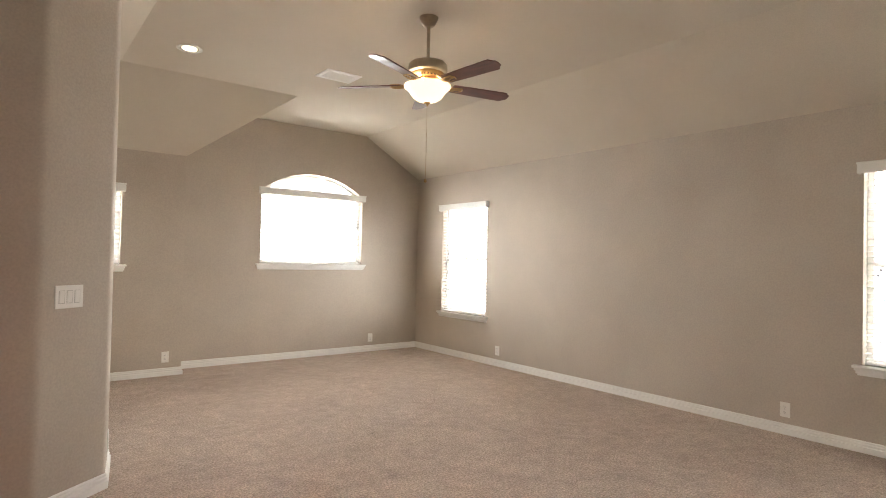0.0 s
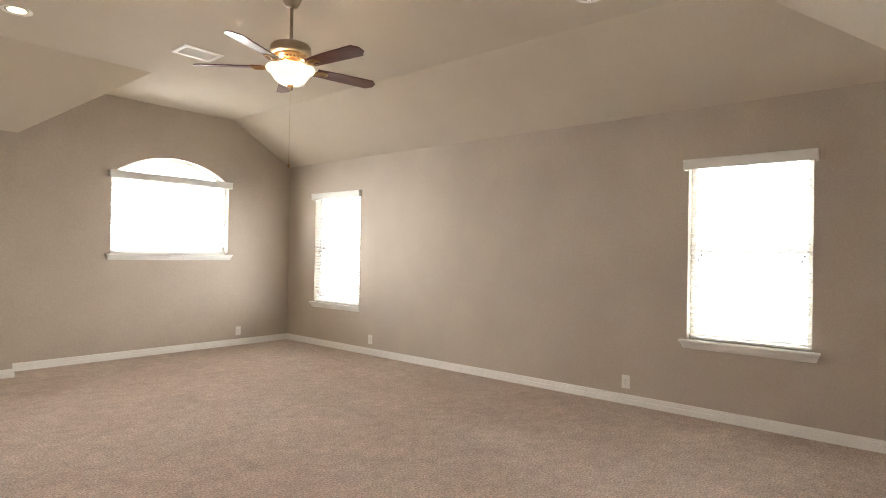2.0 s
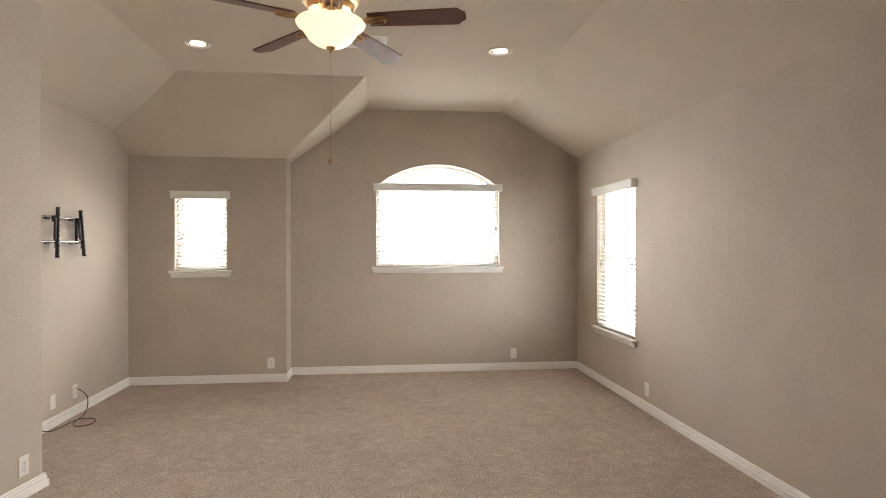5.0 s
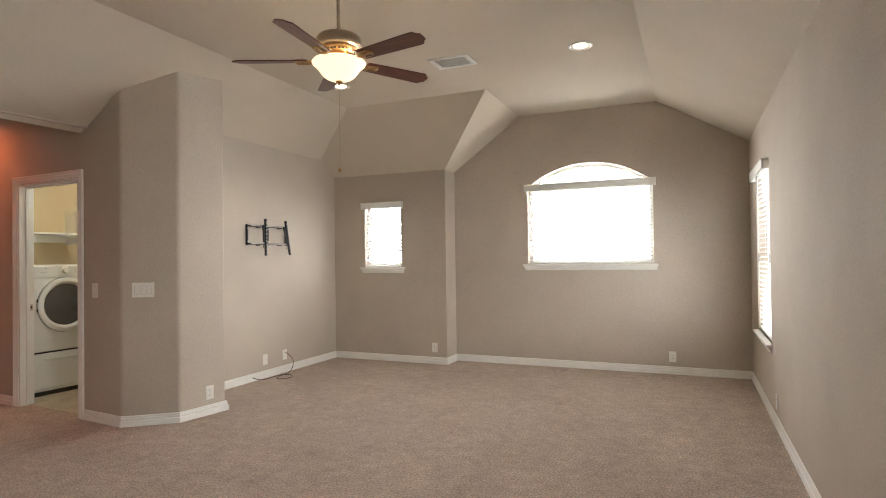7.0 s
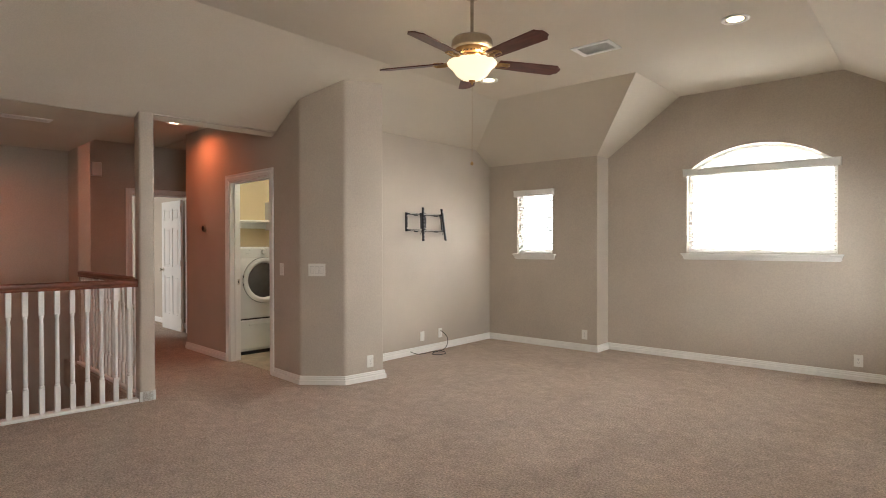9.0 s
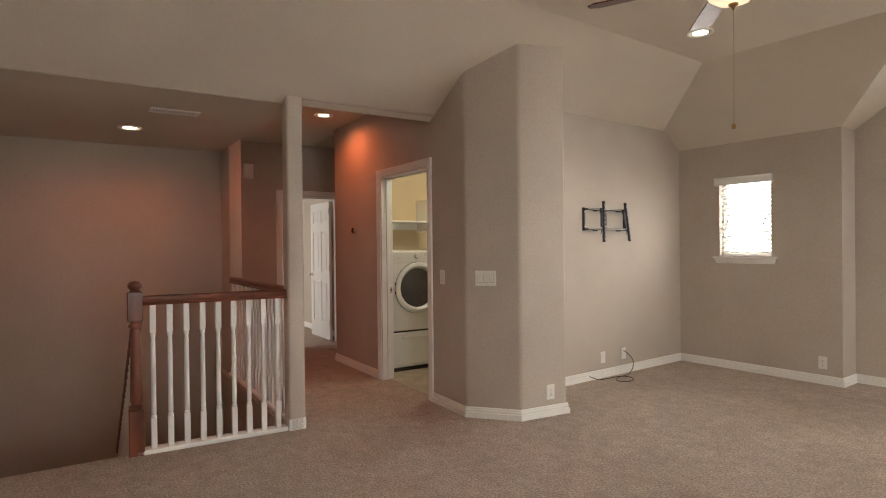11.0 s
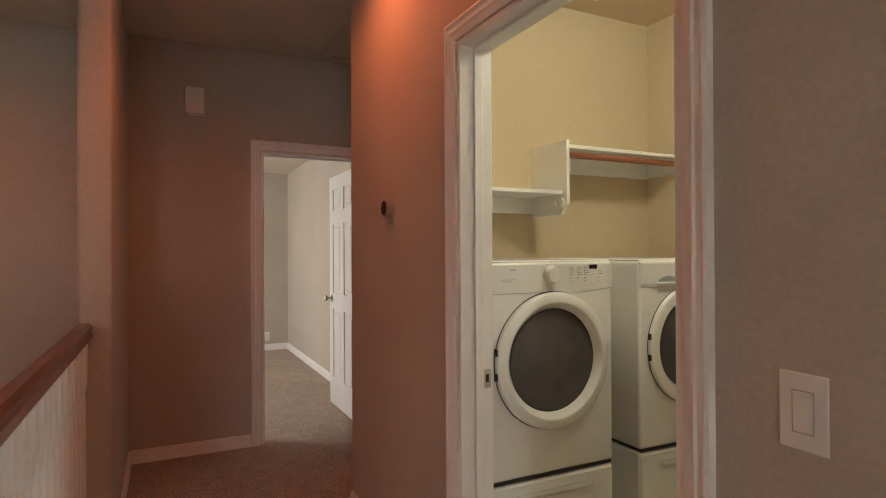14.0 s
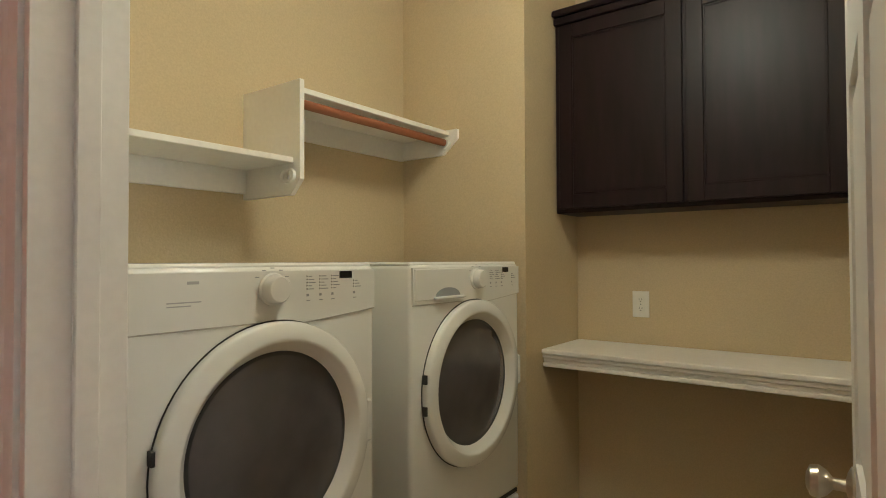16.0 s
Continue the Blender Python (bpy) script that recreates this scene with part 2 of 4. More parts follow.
def wall_boxes(bm, axis, a0, a1, d0, d1, z0, z1, holes=()):
    """A wall along an axis from a0 to a1, d0..d1 thick, with rectangular holes (a, a, z, z)."""
    def put(u0, u1, w0, w1):
        if u1 - u0 > 1e-4 and w1 - w0 > 1e-4:
            box(bm, u0, d0, w0, u1, d1, w1) if axis == "x" else box(bm, d0, u0, w0, d1, u1, w1)
    at = a0
    for h0, h1, k0, k1 in sorted(holes):
        put(at, h0, z0, z1)
        put(h0, h1, z0, k0)
        put(h0, h1, k1, z1)
        at = h1
    put(at, a1, z0, z1)
    return bm


# ---- big room ----
ARCH = (3.442, 4.897, 1.235, 2.17, 2.43)       # left, right, bottom, spring, crown
SMALL = (1.310, 1.850, 1.212, 2.053)
NARROW = (6.945, 7.89, 0.60, 2.095)
BIG = (1.955, 2.835, 0.630, 2.10)
T = 0.15
AA, AB, AC = (1.032, 4.874), (1.375, 5.14), (1.444, 5.58)

structure("wall_east", wall_boxes(B(), "y", 0.6, NORTH + T, EAST, EAST + T, 0, 3.3, (NARROW, BIG)), WALL, "beige painted textured wall with two windows", "wall")
bm = B()
x0, x1, z0, zs, zc = ARCH
wall_boxes(bm, "x", JOG, EAST, NORTH, NORTH + T, 0, 3.3, ((x0, x1, z0, 2.6),))
half, rise = (x1 - x0) / 2, zc - zs
rad = (half * half + rise * rise) / (2 * rise)
arc = [((x0 + x1) / 2 + rad * math.sin(a), zc - rad + rad * math.cos(a)) for a in (math.asin(half / rad) * (1 - 2 * k / 24) for k in range(25))]
loop = [(x0, 2.6), (x1, 2.6)] + arc
front = [bm.verts.new((x, NORTH, z)) for x, z in loop]
back = [bm.verts.new((x, NORTH + T, z)) for x, z in loop]
bm.faces.new(front)
bm.faces.new(back[::-1])
for i in range(1, len(loop)):
    j = (i + 1) % len(loop)
    bm.faces.new((front[i], front[j], back[j], back[i]))
structure("wall_north", bm, WALL, "beige painted wall with arched window opening", "wall")
bm = B()
wall_boxes(bm, "x", TVW - 0.1, JOG, NORTH2, NORTH2 + T, 0, 3.3, (SMALL,))
box(bm, JOG - 0.15, NORTH2 + T, 0, JOG, NORTH + T, 3.3)
bmesh.ops.remove_doubles(bm, verts=bm.verts, dist=1e-4)
structure("wall_north_recess", bm, WALL, "beige painted wall standing forward with a small window", "wall")
bm = B()
prism(bm, [(TVW - 0.1, 5.46), (TVW, 5.46), (TVW, NORTH2), (TVW - 0.1, NORTH2)], 0, 3.3)
structure("wall_west", bm, WALL, "beige painted wall with a television bracket", "wall")
# the three-sided wall end between hall and room
bm = B()
hall_at = lambda x: 4.950 - 0.06 * x
pts = [(0.55, hall_at(0.55)), AA, AB, AC, (TVW - 0.1, AC[1]), (TVW - 0.1, 5.46), (1.28, 5.46), (1.25, 5.22), (0.98, 5.0), (0.55, hall_at(0.55) + 0.115)]
prism(bm, pts, 0, 3.3)
bmesh.ops.recalc_face_normals(bm, faces=bm.faces)
up = [e for e in bm.edges if abs(e.verts[0].co.z - e.verts[1].co.z) > 1 and any((e.verts[0].co.xy - Vector(p)).length < 1e-3 for p in (AA, AB, AC))]
bmesh.ops.bevel(bm, geom=up, offset=0.022, segments=4, affect="EDGES", profile=0.5)
structure("wall_angled_end", bm, WALL, "beige painted wall end with rounded corners", "wall", smooth=True)
structure("wall_south", box(B(), -2.6, 0.6, 0, EAST, 0.75, 3.3), WALL, "plain beige painted wall", "wall")

# floor of the room and upper hall in one sheet, cut out for the stairwell
WELL = (-2.04, 0.46, 1.55, 3.64)
bm = B()
inv = HM.inverted()
for q in (((0.46, 0.5), (6.2, 0.5), (6.2, 9.0), (0.46, 9.0)), ((-3.05, 3.64), (0.46, 3.64), (0.46, 6.6), (-3.05, 6.6)), ((-2.6, 0.5), (0.46, 0.5), (0.46, 1.55), (-2.6, 1.55)),
          ((-7.4, 1.9), (-3.05, 1.9), (-3.05, 6.6), (-7.4, 6.6))):
    prism(bm, q, -0.30, 0.0)
structure("floor", bm, CARPET, "beige cut-pile carpet over the whole floor", "carpet", HM)
structure("laundry_floor", box(B(), -1.45, 4.99, -0.02, 0.55, 7.45, 0.006), TILE, "beige mottled vinyl floor", "floor", HM)

# ceilings: flat field with slopes on all sides
X0, X1, Y0, Y1 = 1.67, 4.94, 2.27, 7.245
EZ, WX, WZ, SY = 2.535, 0.47, 2.44, 1.25
bm = B()


def sheet(*p):
    bm.faces.new([bm.verts.new(q) for q in p])


gin, gout = (3.355, Y1, FLAT), (X0, Y1, FLAT)
we = FLAT - (X0 - TVW) * (FLAT - WZ) / (X0 - WX)                   # slope's height at the television wall
hy = Y1 + (FLAT - we) * (NORTH2 - Y1) / (FLAT - 2.43)
sheet(gout, (X0, Y0, FLAT), (X1, Y0, FLAT), (X1, NORTH, FLAT), (3.355, NORTH, FLAT), gin)
sheet((X1, Y0, FLAT), (EAST + 0.02, SY, EZ - 0.012), (EAST + 0.02, NORTH, EZ - 0.012), (X1, NORTH, FLAT))
sheet(gin, (3.355, NORTH, FLAT), (JOG, NORTH, 2.43), (JOG, NORTH2, 2.43))
sheet(gin, (JOG, NORTH2, 2.43), (TVW, NORTH2, 2.43), (TVW, hy, we), gout)
sheet(gout, (TVW, hy, we), (TVW, 5.5, we), (WX, 5.5, WZ), (WX + 0.02, 4.95, WZ), (WX - 0.17, SY, WZ), (X0, Y0, FLAT))
sheet((X0, Y0, FLAT), (WX - 0.17, SY, WZ), (EAST + 0.02, SY, EZ - 0.012), (X1, Y0, FLAT))
sheet((WX - 0.3, SY, WZ), (WX - 0.3, 0.6, WZ), (EAST + 0.02, 0.6, EZ - 0.012), (EAST + 0.02, SY, EZ - 0.012))
bmesh.ops.remove_doubles(bm, verts=bm.verts, dist=1e-4)
structure("ceiling", bm, CEIL, "beige vaulted ceiling with sloping sides", "ceiling")
# unseen slab added above the thin ceiling sheets to stop light leaks
structure("light_block_slab", box(B(), -8.5, 0.0, 3.32, 6.6, 9.6, 3.4), CEIL, "unseen slab over the ceilings that keeps outside light out", "roof")

# ---- hall, stairs, bedroom, laundry shells ----
LD = (-0.478, 0.452, 0.0, 2.06)                 # laundry door opening
BD = (4.645, 5.455, 0.0, 2.067)                # bedroom door opening
HALLY = 4.925
bm = B()
wall_boxes(bm, "x", -1.70, 0.552, HALLY, HALLY + 0.115, 0, 3.3, (LD,))
structure("wall_hall", bm, WALL, "beige painted hall wall with the laundry doorway", "wall", HM)
structure("wall_hall_corner", box(B(), -1.70, HALLY + 0.115, 0, -1.40, 6.6, 3.3), WALL, "beige painted wall at the hall corner", "wall", HM)
structure("wall_bedroom_door", wall_boxes(B(), "y", 3.68, 6.6, -3.05, -2.93, 0, 3.3, (BD,)), WALL, "beige painted wall with a bedroom doorway", "wall", HM)
bm = B()
box(bm, -2.93, 3.695, -2.9, -1.635, 3.825, 3.3)
up = [e for e in bm.edges if abs(e.verts[0].co.z - e.verts[1].co.z) > 1 and e.verts[0].co.x > -1.7]
bmesh.ops.bevel(bm, geom=up, offset=0.02, segments=4, affect="EDGES", profile=0.5)
structure("wall_stair_stub", bm, WALL, "beige painted wall end beside the stairwell", "wall", HM, True)
structure("wall_stair_far", box(B(), -2.16, 0.9, -2.9, -2.04, 3.695, 3.3), WALL, "tall beige stairwell wall", "wall", HM)
structure("wall_stair_south", box(B(), -2.04, 1.43, -2.9, 0.46, 1.55, -0.3), WALL, "beige stairwell side wall below the floor", "wall", HM)
structure("wall_stair_east", box(B(), 0.46, 1.43, -2.9, 0.58, 3.76, -0.3), WALL, "beige stairwell end wall below the floor", "wall", HM)
structure("wall_stair_north", box(B(), -1.635, 3.64, -2.9, 0.46, 3.76, -0.3), WALL, "beige stairwell side wall below the hall", "wall", HM)
structure("stairwell_floor", box(B(), -2.04, 1.55, -2.9, 0.46, 3.64, -2.75), CARPET, "beige carpet at the foot of the stairs", "carpet", HM)
structure("hall_end_wall", box(B(), -3.05, 6.5, 0, -1.40, 6.62, 3.3), WALL, "beige painted hall end wall", "wall", HM)
bm = B()
box(bm, -2.2, 0.5, STAIR_Z, 0.46, 3.70, 3.3)
structure("ceiling_stairs", bm, CEIL, "flat beige ceiling over the stairwell", "ceiling", HM)
bm = box(B(), -3.05, 3.70, HALL_Z, -1.55, 6.6, 3.3)
box(bm, -1.55, 3.70, HALL_Z, 0.46, 5.0, 3.3)
structure("ceiling_hall", bm, CEIL, "flat beige ceiling over the hall", "ceiling", HM)
structure("header", box(B(), 0.46, 3.70, 2.47, 0.585, 4.95, 3.3), WALL, "beige painted header over the hall entrance", "header", HM)
# bedroom shell
bm = B()
box(bm, -6.92 - 0.1, 1.9, 0, -6.92, 5.71, 2.8)
structure("wall_bedroom_far", bm, WALL, "beige painted bedroom wall", "wall", HM)
structure("wall_bedroom_north", box(B(), -6.92, 5.60, 0, -3.05, 5.71, 2.8), WALL, "beige painted bedroom wall", "wall", HM)
structure("wall_bedroom_south", wall_boxes(B(), "x", -7.02, -3.05, 1.9, 2.02, 0, 2.8, ((-6.0, -4.4, 0.8, 2.2),)), WALL, "beige painted bedroom wall with a window", "wall", HM)
structure("wall_bedroom_east", box(B(), -3.05, 1.9, 0, -2.93, 3.68, 2.8), WALL, "beige painted bedroom wall", "wall", HM)
structure("ceiling_bedroom", box(B(), -7.02, 1.9, 2.45, -3.05, 5.7, 2.6), CEIL, "flat beige bedroom ceiling", "ceiling", HM)
# laundry shell
JX, JY, LY, LX1 = -0.735, 6.747, 7.27, 0.50
bm = B()
box(bm, -1.45, JY, 0, JX, LY + 0.1, 2.8)
box(bm, JX, LY, 0, LX1 + 0.08, LY + 0.1, 2.8)
structure("wall_laundry_north", bm, LAUNDRY, "yellow-beige painted laundry wall with a recess", "wall", HM)
structure("wall_laundry_east", box(B(), LX1, HALLY + 0.115, 0, LX1 + 0.08, LY, 2.8), LAUNDRY, "yellow-beige painted laundry wall", "wall", HM)
structure("wall_laundry_west", box(B(), -1.40, HALLY + 0.115, 0, -1.397, JY, 2.8), LAUNDRY, "yellow-beige painted laundry wall behind the machines", "wall", HM)
structure("wall_laundry_south", wall_boxes(B(), "x", -1.397, LX1, HALLY + 0.115, HALLY + 0.119, 0, 2.8, (LD,)), LAUNDRY, "yellow-beige painted laundry wall with the doorway", "wall", HM)
structure("ceiling_laundry", box(B(), -1.45, HALLY + 0.08, 2.75, LX1 + 0.08, LY + 0.1, 2.9), LAUNDRY, "flat yellow-beige laundry ceiling", "ceiling", HM)

# post at the corner of the stair rails
bm = B()
box(bm, 0.465, 3.630, 0, 0.588, 3.755, 2.75)
bmesh.ops.bevel(bm, geom=[e for e in bm.edges if abs(e.verts[0].co.z - e.verts[1].co.z) > 1], offset=0.02, segments=4, affect="EDGES", profile=0.5)
structure("pillar", bm, WALL, "square beige plastered pillar with rounded corners", "pillar", HM, True)

# bright distance outside the windows
structure("backdrop", box(B(), EAST + 3.0, -2, -3, EAST + 3.05, 14, 7), OUTSIDE, "bright white overcast sky outside", "sky")
structure("backdrop", box(B(), -3, NORTH + 3.0, -3, EAST + 3.0, NORTH + 3.05, 7), OUTSIDE, "bright white overcast sky outside", "sky")

# ---- baseboards ----
BASE = [(0.0, 0.0), (0.017, 0.0), (0.017, 0.042), (0.009, 0.047), (0.011, 0.062), (0.007, 0.068), (0.008, 0.078), (0.004, 0.084), (0.0, 0.085)]


def baseboard(pts, m=ID):
    """Along a chain of floor points with the room to the right."""
    bm = B()
    pts = [Vector((*p, 0)) for p in pts]
    cuts = [0.0]
    for a, b, c in zip(pts, pts[1:], pts[2:]):
        u, w = (b - a).normalized(), (c - b).normalized()
        ang = math.atan2(u.x * w.y - u.y * w.x, u.dot(w))
        cuts.append(-math.tan(ang / 2))
    cuts.append(0.0)
    for i, (a, b) in enumerate(zip(pts, pts[1:])):
        sweep(bm, BASE, a, b, cuts[i], cuts[i + 1])
    return structure("baseboard", bm, TRIM, "white stepped wooden baseboard", "baseboard", m)


baseboard([(TVW, AC[1]), (TVW, NORTH2), (JOG, NORTH2), (JOG, NORTH), (EAST, NORTH), (EAST, 0.75)])
hw = lambda x, y: tuple((HM @ Vector((x, y, 0))).xy)
baseboard([hw(0.524, HALLY), AA, AB, AC, (TVW, AC[1])])
baseboard([(-1.70, 6.5), (-1.70, HALLY), (-0.551, HALLY)], HM)
baseboard([(-1.635, 3.695), (-1.635, 3.825), (-2.93, 3.825), (-2.93, 4.573)], HM)
baseboard([(-6.92, 2.02), (-6.92, 5.60), (-3.05, 5.60)], HM)
baseboard([(0.465, 3.70), (0.465, 3.755), (0.588, 3.755), (0.588, 3.630), (0.465, 3.630)], HM)

# ---- windows ----
def stool(bm, a0, a1):
    """Sill and apron along x, wall at y = 0, room at -y; top at z = 0."""
    box(bm, a0 - 0.055, -0.05, -0.022, a1 + 0.055, 0.06, 0.0, 0.005)
    for y, z0, z1, d in ((-0.034, -0.040, -0.022, 0.045), (-0.020, -0.064, -0.040, 0.038), (-0.011, -0.076, -0.064, 0.03)):
        box(bm, a0 - d, y, z0, a1 + d, 0.0, z1, 0.003)


def window(name, m, w, z0, z1, rail=True, arch=None, label=""):
    """A window in a frame of its own: x along the wall from 0 to w, wall face at y = 0, outside at +y."""
    root = tagged(new(name), label, "window", "", "structure")
    root.matrix_basis = m
    f, d0, d1 = 0.045, 0.085, 0.135
    bm = B()
    for q in ((0, z0, f, z1), (w - f, z0, w, z1), (f, z0, w - f, z0 + f)):
        box(bm, q[0], d0, q[1], q[2], d1, q[3], 0.004)
    if arch:
        rr = [((w / 2) + (arch[1] - k) * math.sin(a), arch[0] - arch[1] + (arch[1] - k) * math.cos(a)) for k in (0.0, 0.04) for a in (arch[2] * (2 * i / 24 - 1) for i in range(25))]
        fr, bk = [bm.verts.new((x, d0, z)) for x, z in rr], [bm.verts.new((x, d1, z)) for x, z in rr]
        for i in range(24):
            bm.faces.new((fr[i], fr[i + 1], fr[i + 26], fr[i + 25]))
            bm.faces.new((fr[i + 25], fr[i + 26], bk[i + 26], bk[i + 25]))
        box(bm, f, d0, z1 - 0.05, w - f, d1, z1, 0.004)
    else:
        box(bm, f, d0, z1 - f, w - f, d1, z1, 0.004)
    part("window_frame", bm, TRIM, root)
    bm = B()
    stool(bm, 0, w)
    part("window_sill", bm, TRIM, root, "white painted moulded sill", Matrix.Translation((0, 0, z0)))
    if rail:
        zm = (z0 + z1) / 2
        part("meeting_rail", box(B(), f, d0 - 0.01, zm - 0.02, w - f, d1, zm + 0.02, 0.004), TRIM, root)
        panes = ((z0 + f, zm - 0.02), (zm + 0.02, z1 - f))
    else:
        panes = ((z0 + f, z1 - f),)
    for a, b in panes:
        p = part("pane", box(B(), f, 0.108, a, w - f, 0.112, b), GLASS, root)
        p.visible_shadow = False
    return root


def blind(m, w, z0, z1, label, cords=(0.12, 0.88), tilt=9):
    """A raised-slat blind between z0 and z1 with a valance before the wall."""
    root = thing("window_blind", m, label, "blind", "window blinds")
    bm = B()
    box(bm, -0.03, -0.055, z1 - 0.075, w + 0.03, -0.038, z1 + 0.005, 0.005)
    box(bm, -0.03, -0.038, z1 - 0.075, -0.014, -0.001, z1 + 0.005)
    box(bm, w + 0.014, -0.038, z1 - 0.075, w + 0.03, -0.001, z1 + 0.005)
    box(bm, -0.033, -0.058, z1 - 0.007, w + 0.033, -0.001, z1 + 0.009, 0.003)
    part("valance", bm, BLIND, root)
    part("head_rail", box(B(), 0.012, 0.008, z1 - 0.05, w - 0.012, 0.06, z1 - 0.003, 0.003), BLIND, root)
    bm = B()
    xs = [0.014, w - 0.014]
    lo, hi = [], []
    for x in xs:
        for k in range(5):
            y = -0.025 + 0.05 * k / 4
            zz = 0.004 * (1 - (y / 0.025) ** 2)
            lo.append(bm.verts.new((x, y, zz - 0.0014)))
            hi.append(bm.verts.new((x, y, zz + 0.0014)))
    for k in range(4):
        bm.faces.new((hi[k], hi[k + 1], hi[k + 6], hi[k + 5]))
        bm.faces.new((lo[k + 5], lo[k + 6], lo[k + 1], lo[k]))
    for a in (0, 4):
        bm.faces.new((lo[a], lo[a + 5], hi[a + 5], hi[a]))
    for a in (0, 5):
        bm.faces.new([lo[a + k] for k in range(5)] + [hi[a + k] for k in (4, 3, 2, 1, 0)])
    slat = finish(bm, "slat", SLAT)
    n = int((z1 - 0.06 - z0 - 0.03) / 0.0435)
    for k in range(n):
        part("slat", slat, None, root, "", pose(0, 0.034, z0 + 0.045 + 0.0435 * k, tilt + random.uniform(-1.5, 1.5)))
    part("bottom_rail", box(B(), 0.012, 0.01, z0 + 0.006, w - 0.012, 0.058, z0 + 0.024, 0.004), BLIND, root)
    for f in (0.1, 0.9):
        for y in (0.006, 0.062):
            part("ladder_cord", tube(B(), [(w * f, y, z0 + 0.02), (w * f, y, z1 - 0.05)], 0.0012, 5), BLIND, root)
    zt = (z0 + z1) / 2 - 0.05
    for k, f in enumerate(cords):
        for d in (0, 0.018):
            c = part("pull_cord", tube(B(), [(w * f + d, 0.002, zt + d * 2), (w * f + d, 0.002, z1 - 0.06)], 0.001, 5), BLIND, root)
            part("tassel", lathe(B(), [(0.0, -0.045), (0.006, -0.044), (0.007, -0.03), (0.003, -0.004), (0.0, 0.0)], 10), PRINT, c, "grey plastic tassel", pose(w * f + d, 0.002, zt + d * 2))
    return root


x0, x1, z0, zs, zc = ARCH
m = pose(x0, NORTH, 0)
window("window_1", m, x1 - x0, z0, zs, False, (zc, rad, math.asin(half / rad)), "white framed arched window over a moulded sill")
blind(m, x1 - x0, z0, zs + 0.025, "white open-slat blind under the arched window head", (0.08, 0.96))
m = pose(SMALL[0], NORTH2, 0)
window("window_2", m, SMALL[1] - SMALL[0], SMALL[2], SMALL[3], False, None, "small white framed window with moulded sill")
blind(m, SMALL[1] - SMALL[0], SMALL[2], SMALL[3], "white open-slat blind in the small window", (0.14, 0.86), 24)
for n, w in (("window_3", NARROW), ("window_4", BIG)):
    m = pose(EAST, w[1], 0, 0, 0, -90)
    window(n, m, w[1] - w[0], w[2], w[3], True, None, "tall white single-hung window with moulded sill")
    blind(m, w[1] - w[0], w[2], w[3], "white open-slat blind in a tall window", (0.10, 0.92))

# ---- ceiling fan ----
fan = thing("ceiling_fan", pose(3.254, 4.703, FLAT - 0.001), "five-blade ceiling fan with bronze fittings and lit glass bowl", "ceiling fan")
part("canopy", lathe(B(), [(0.0, 0.014), (0.066, 0.014), (0.068, -0.006), (0.058, -0.03), (0.045, -0.055), (0.032, -0.066), (0.0, -0.068)], 36), PEWTER, fan, smooth=True)
part("down_rod", lathe(B(), [(0.012, -0.34), (0.012, -0.06)], 20), PEWTER, fan, smooth=True)
part("motor_housing", lathe(B(), [(0.0, -0.308), (0.03, -0.310), (0.085, -0.316), (0.124, -0.328), (0.138, -0.346), (0.141, -0.384), (0.134, -0.396), (0.118, -0.402), (0.0, -0.404)], 48), PEWTER, fan, smooth=True)
band = part("vent_band", lathe(B(), [(0.060, -0.404), (0.117, -0.404), (0.114, -0.412), (0.080, -0.440), (0.060, -0.440)], 48), BRASS, fan, "pierced bronze band", smooth=True)
for k in range(26):
    a = 2 * math.pi * k / 26
    part("slot", box(B(), -0.0055, -0.002, -0.015, 0.0055, 0.002, 0.015), SLOT, band, "", pose(0.097 * math.cos(a), 0.097 * math.sin(a), -0.4265, 0, 0, math.degrees(a) + 90) @ pose(0, 0, 0, -50))
part("switch_housing", lathe(B(), [(0.0, -0.440), (0.058, -0.440), (0.062, -0.447), (0.055, -0.460), (0.064, -0.472), (0.064, -0.486), (0.0, -0.488)], 36), BRASS, fan, smooth=True)
shape = [(0.052, -0.486), (0.140, -0.482), (0.163, -0.487), (0.169, -0.496), (0.162, -0.508), (0.138, -0.526), (0.124, -0.547), (0.104, -0.575), (0.074, -0.597), (0.04, -0.609), (0.0, -0.612)]
bowl = part("glass_bowl", lathe(B(), shape, 48), BOWL, fan, "lit mottled amber glass bowl", smooth=True)
part("finial", lathe(B(), [(0.0, -0.608), (0.022, -0.610), (0.022, -0.617), (0.010, -0.625), (0.006, -0.635), (0.0, -0.642)], 18), BRASS, fan, smooth=True)
bm = B()
outline = [(0.190, -0.050), (0.40, -0.058), (0.628, -0.063), (0.650, -0.036), (0.664, -0.030), (0.668, 0.0), (0.664, 0.030), (0.650, 0.036), (0.628, 0.063), (0.40, 0.058), (0.190, 0.050)]
prism(bm, outline, -0.0035, 0.0035)
blade_mesh = finish(bm, "blade", BLADE)
bm = B()
tube(bm, [(0.06, 0, 0.05), (0.10, 0, 0.022), (0.15, 0.0, -0.008), (0.205, 0.036, -0.010), (0.262, 0.034, -0.008), (0.275, 0.0, -0.008)], 0.007, 8)
tube(bm, [(0.15, 0.0, -0.012), (0.205, -0.036, -0.010), (0.262, -0.034, -0.008), (0.275, 0.0, -0.008)], 0.007, 8)
tube(bm, [(0.14, 0.0, -0.012), (0.205, 0.0, -0.012), (0.275, 0.0, -0.008)], 0.006, 8)
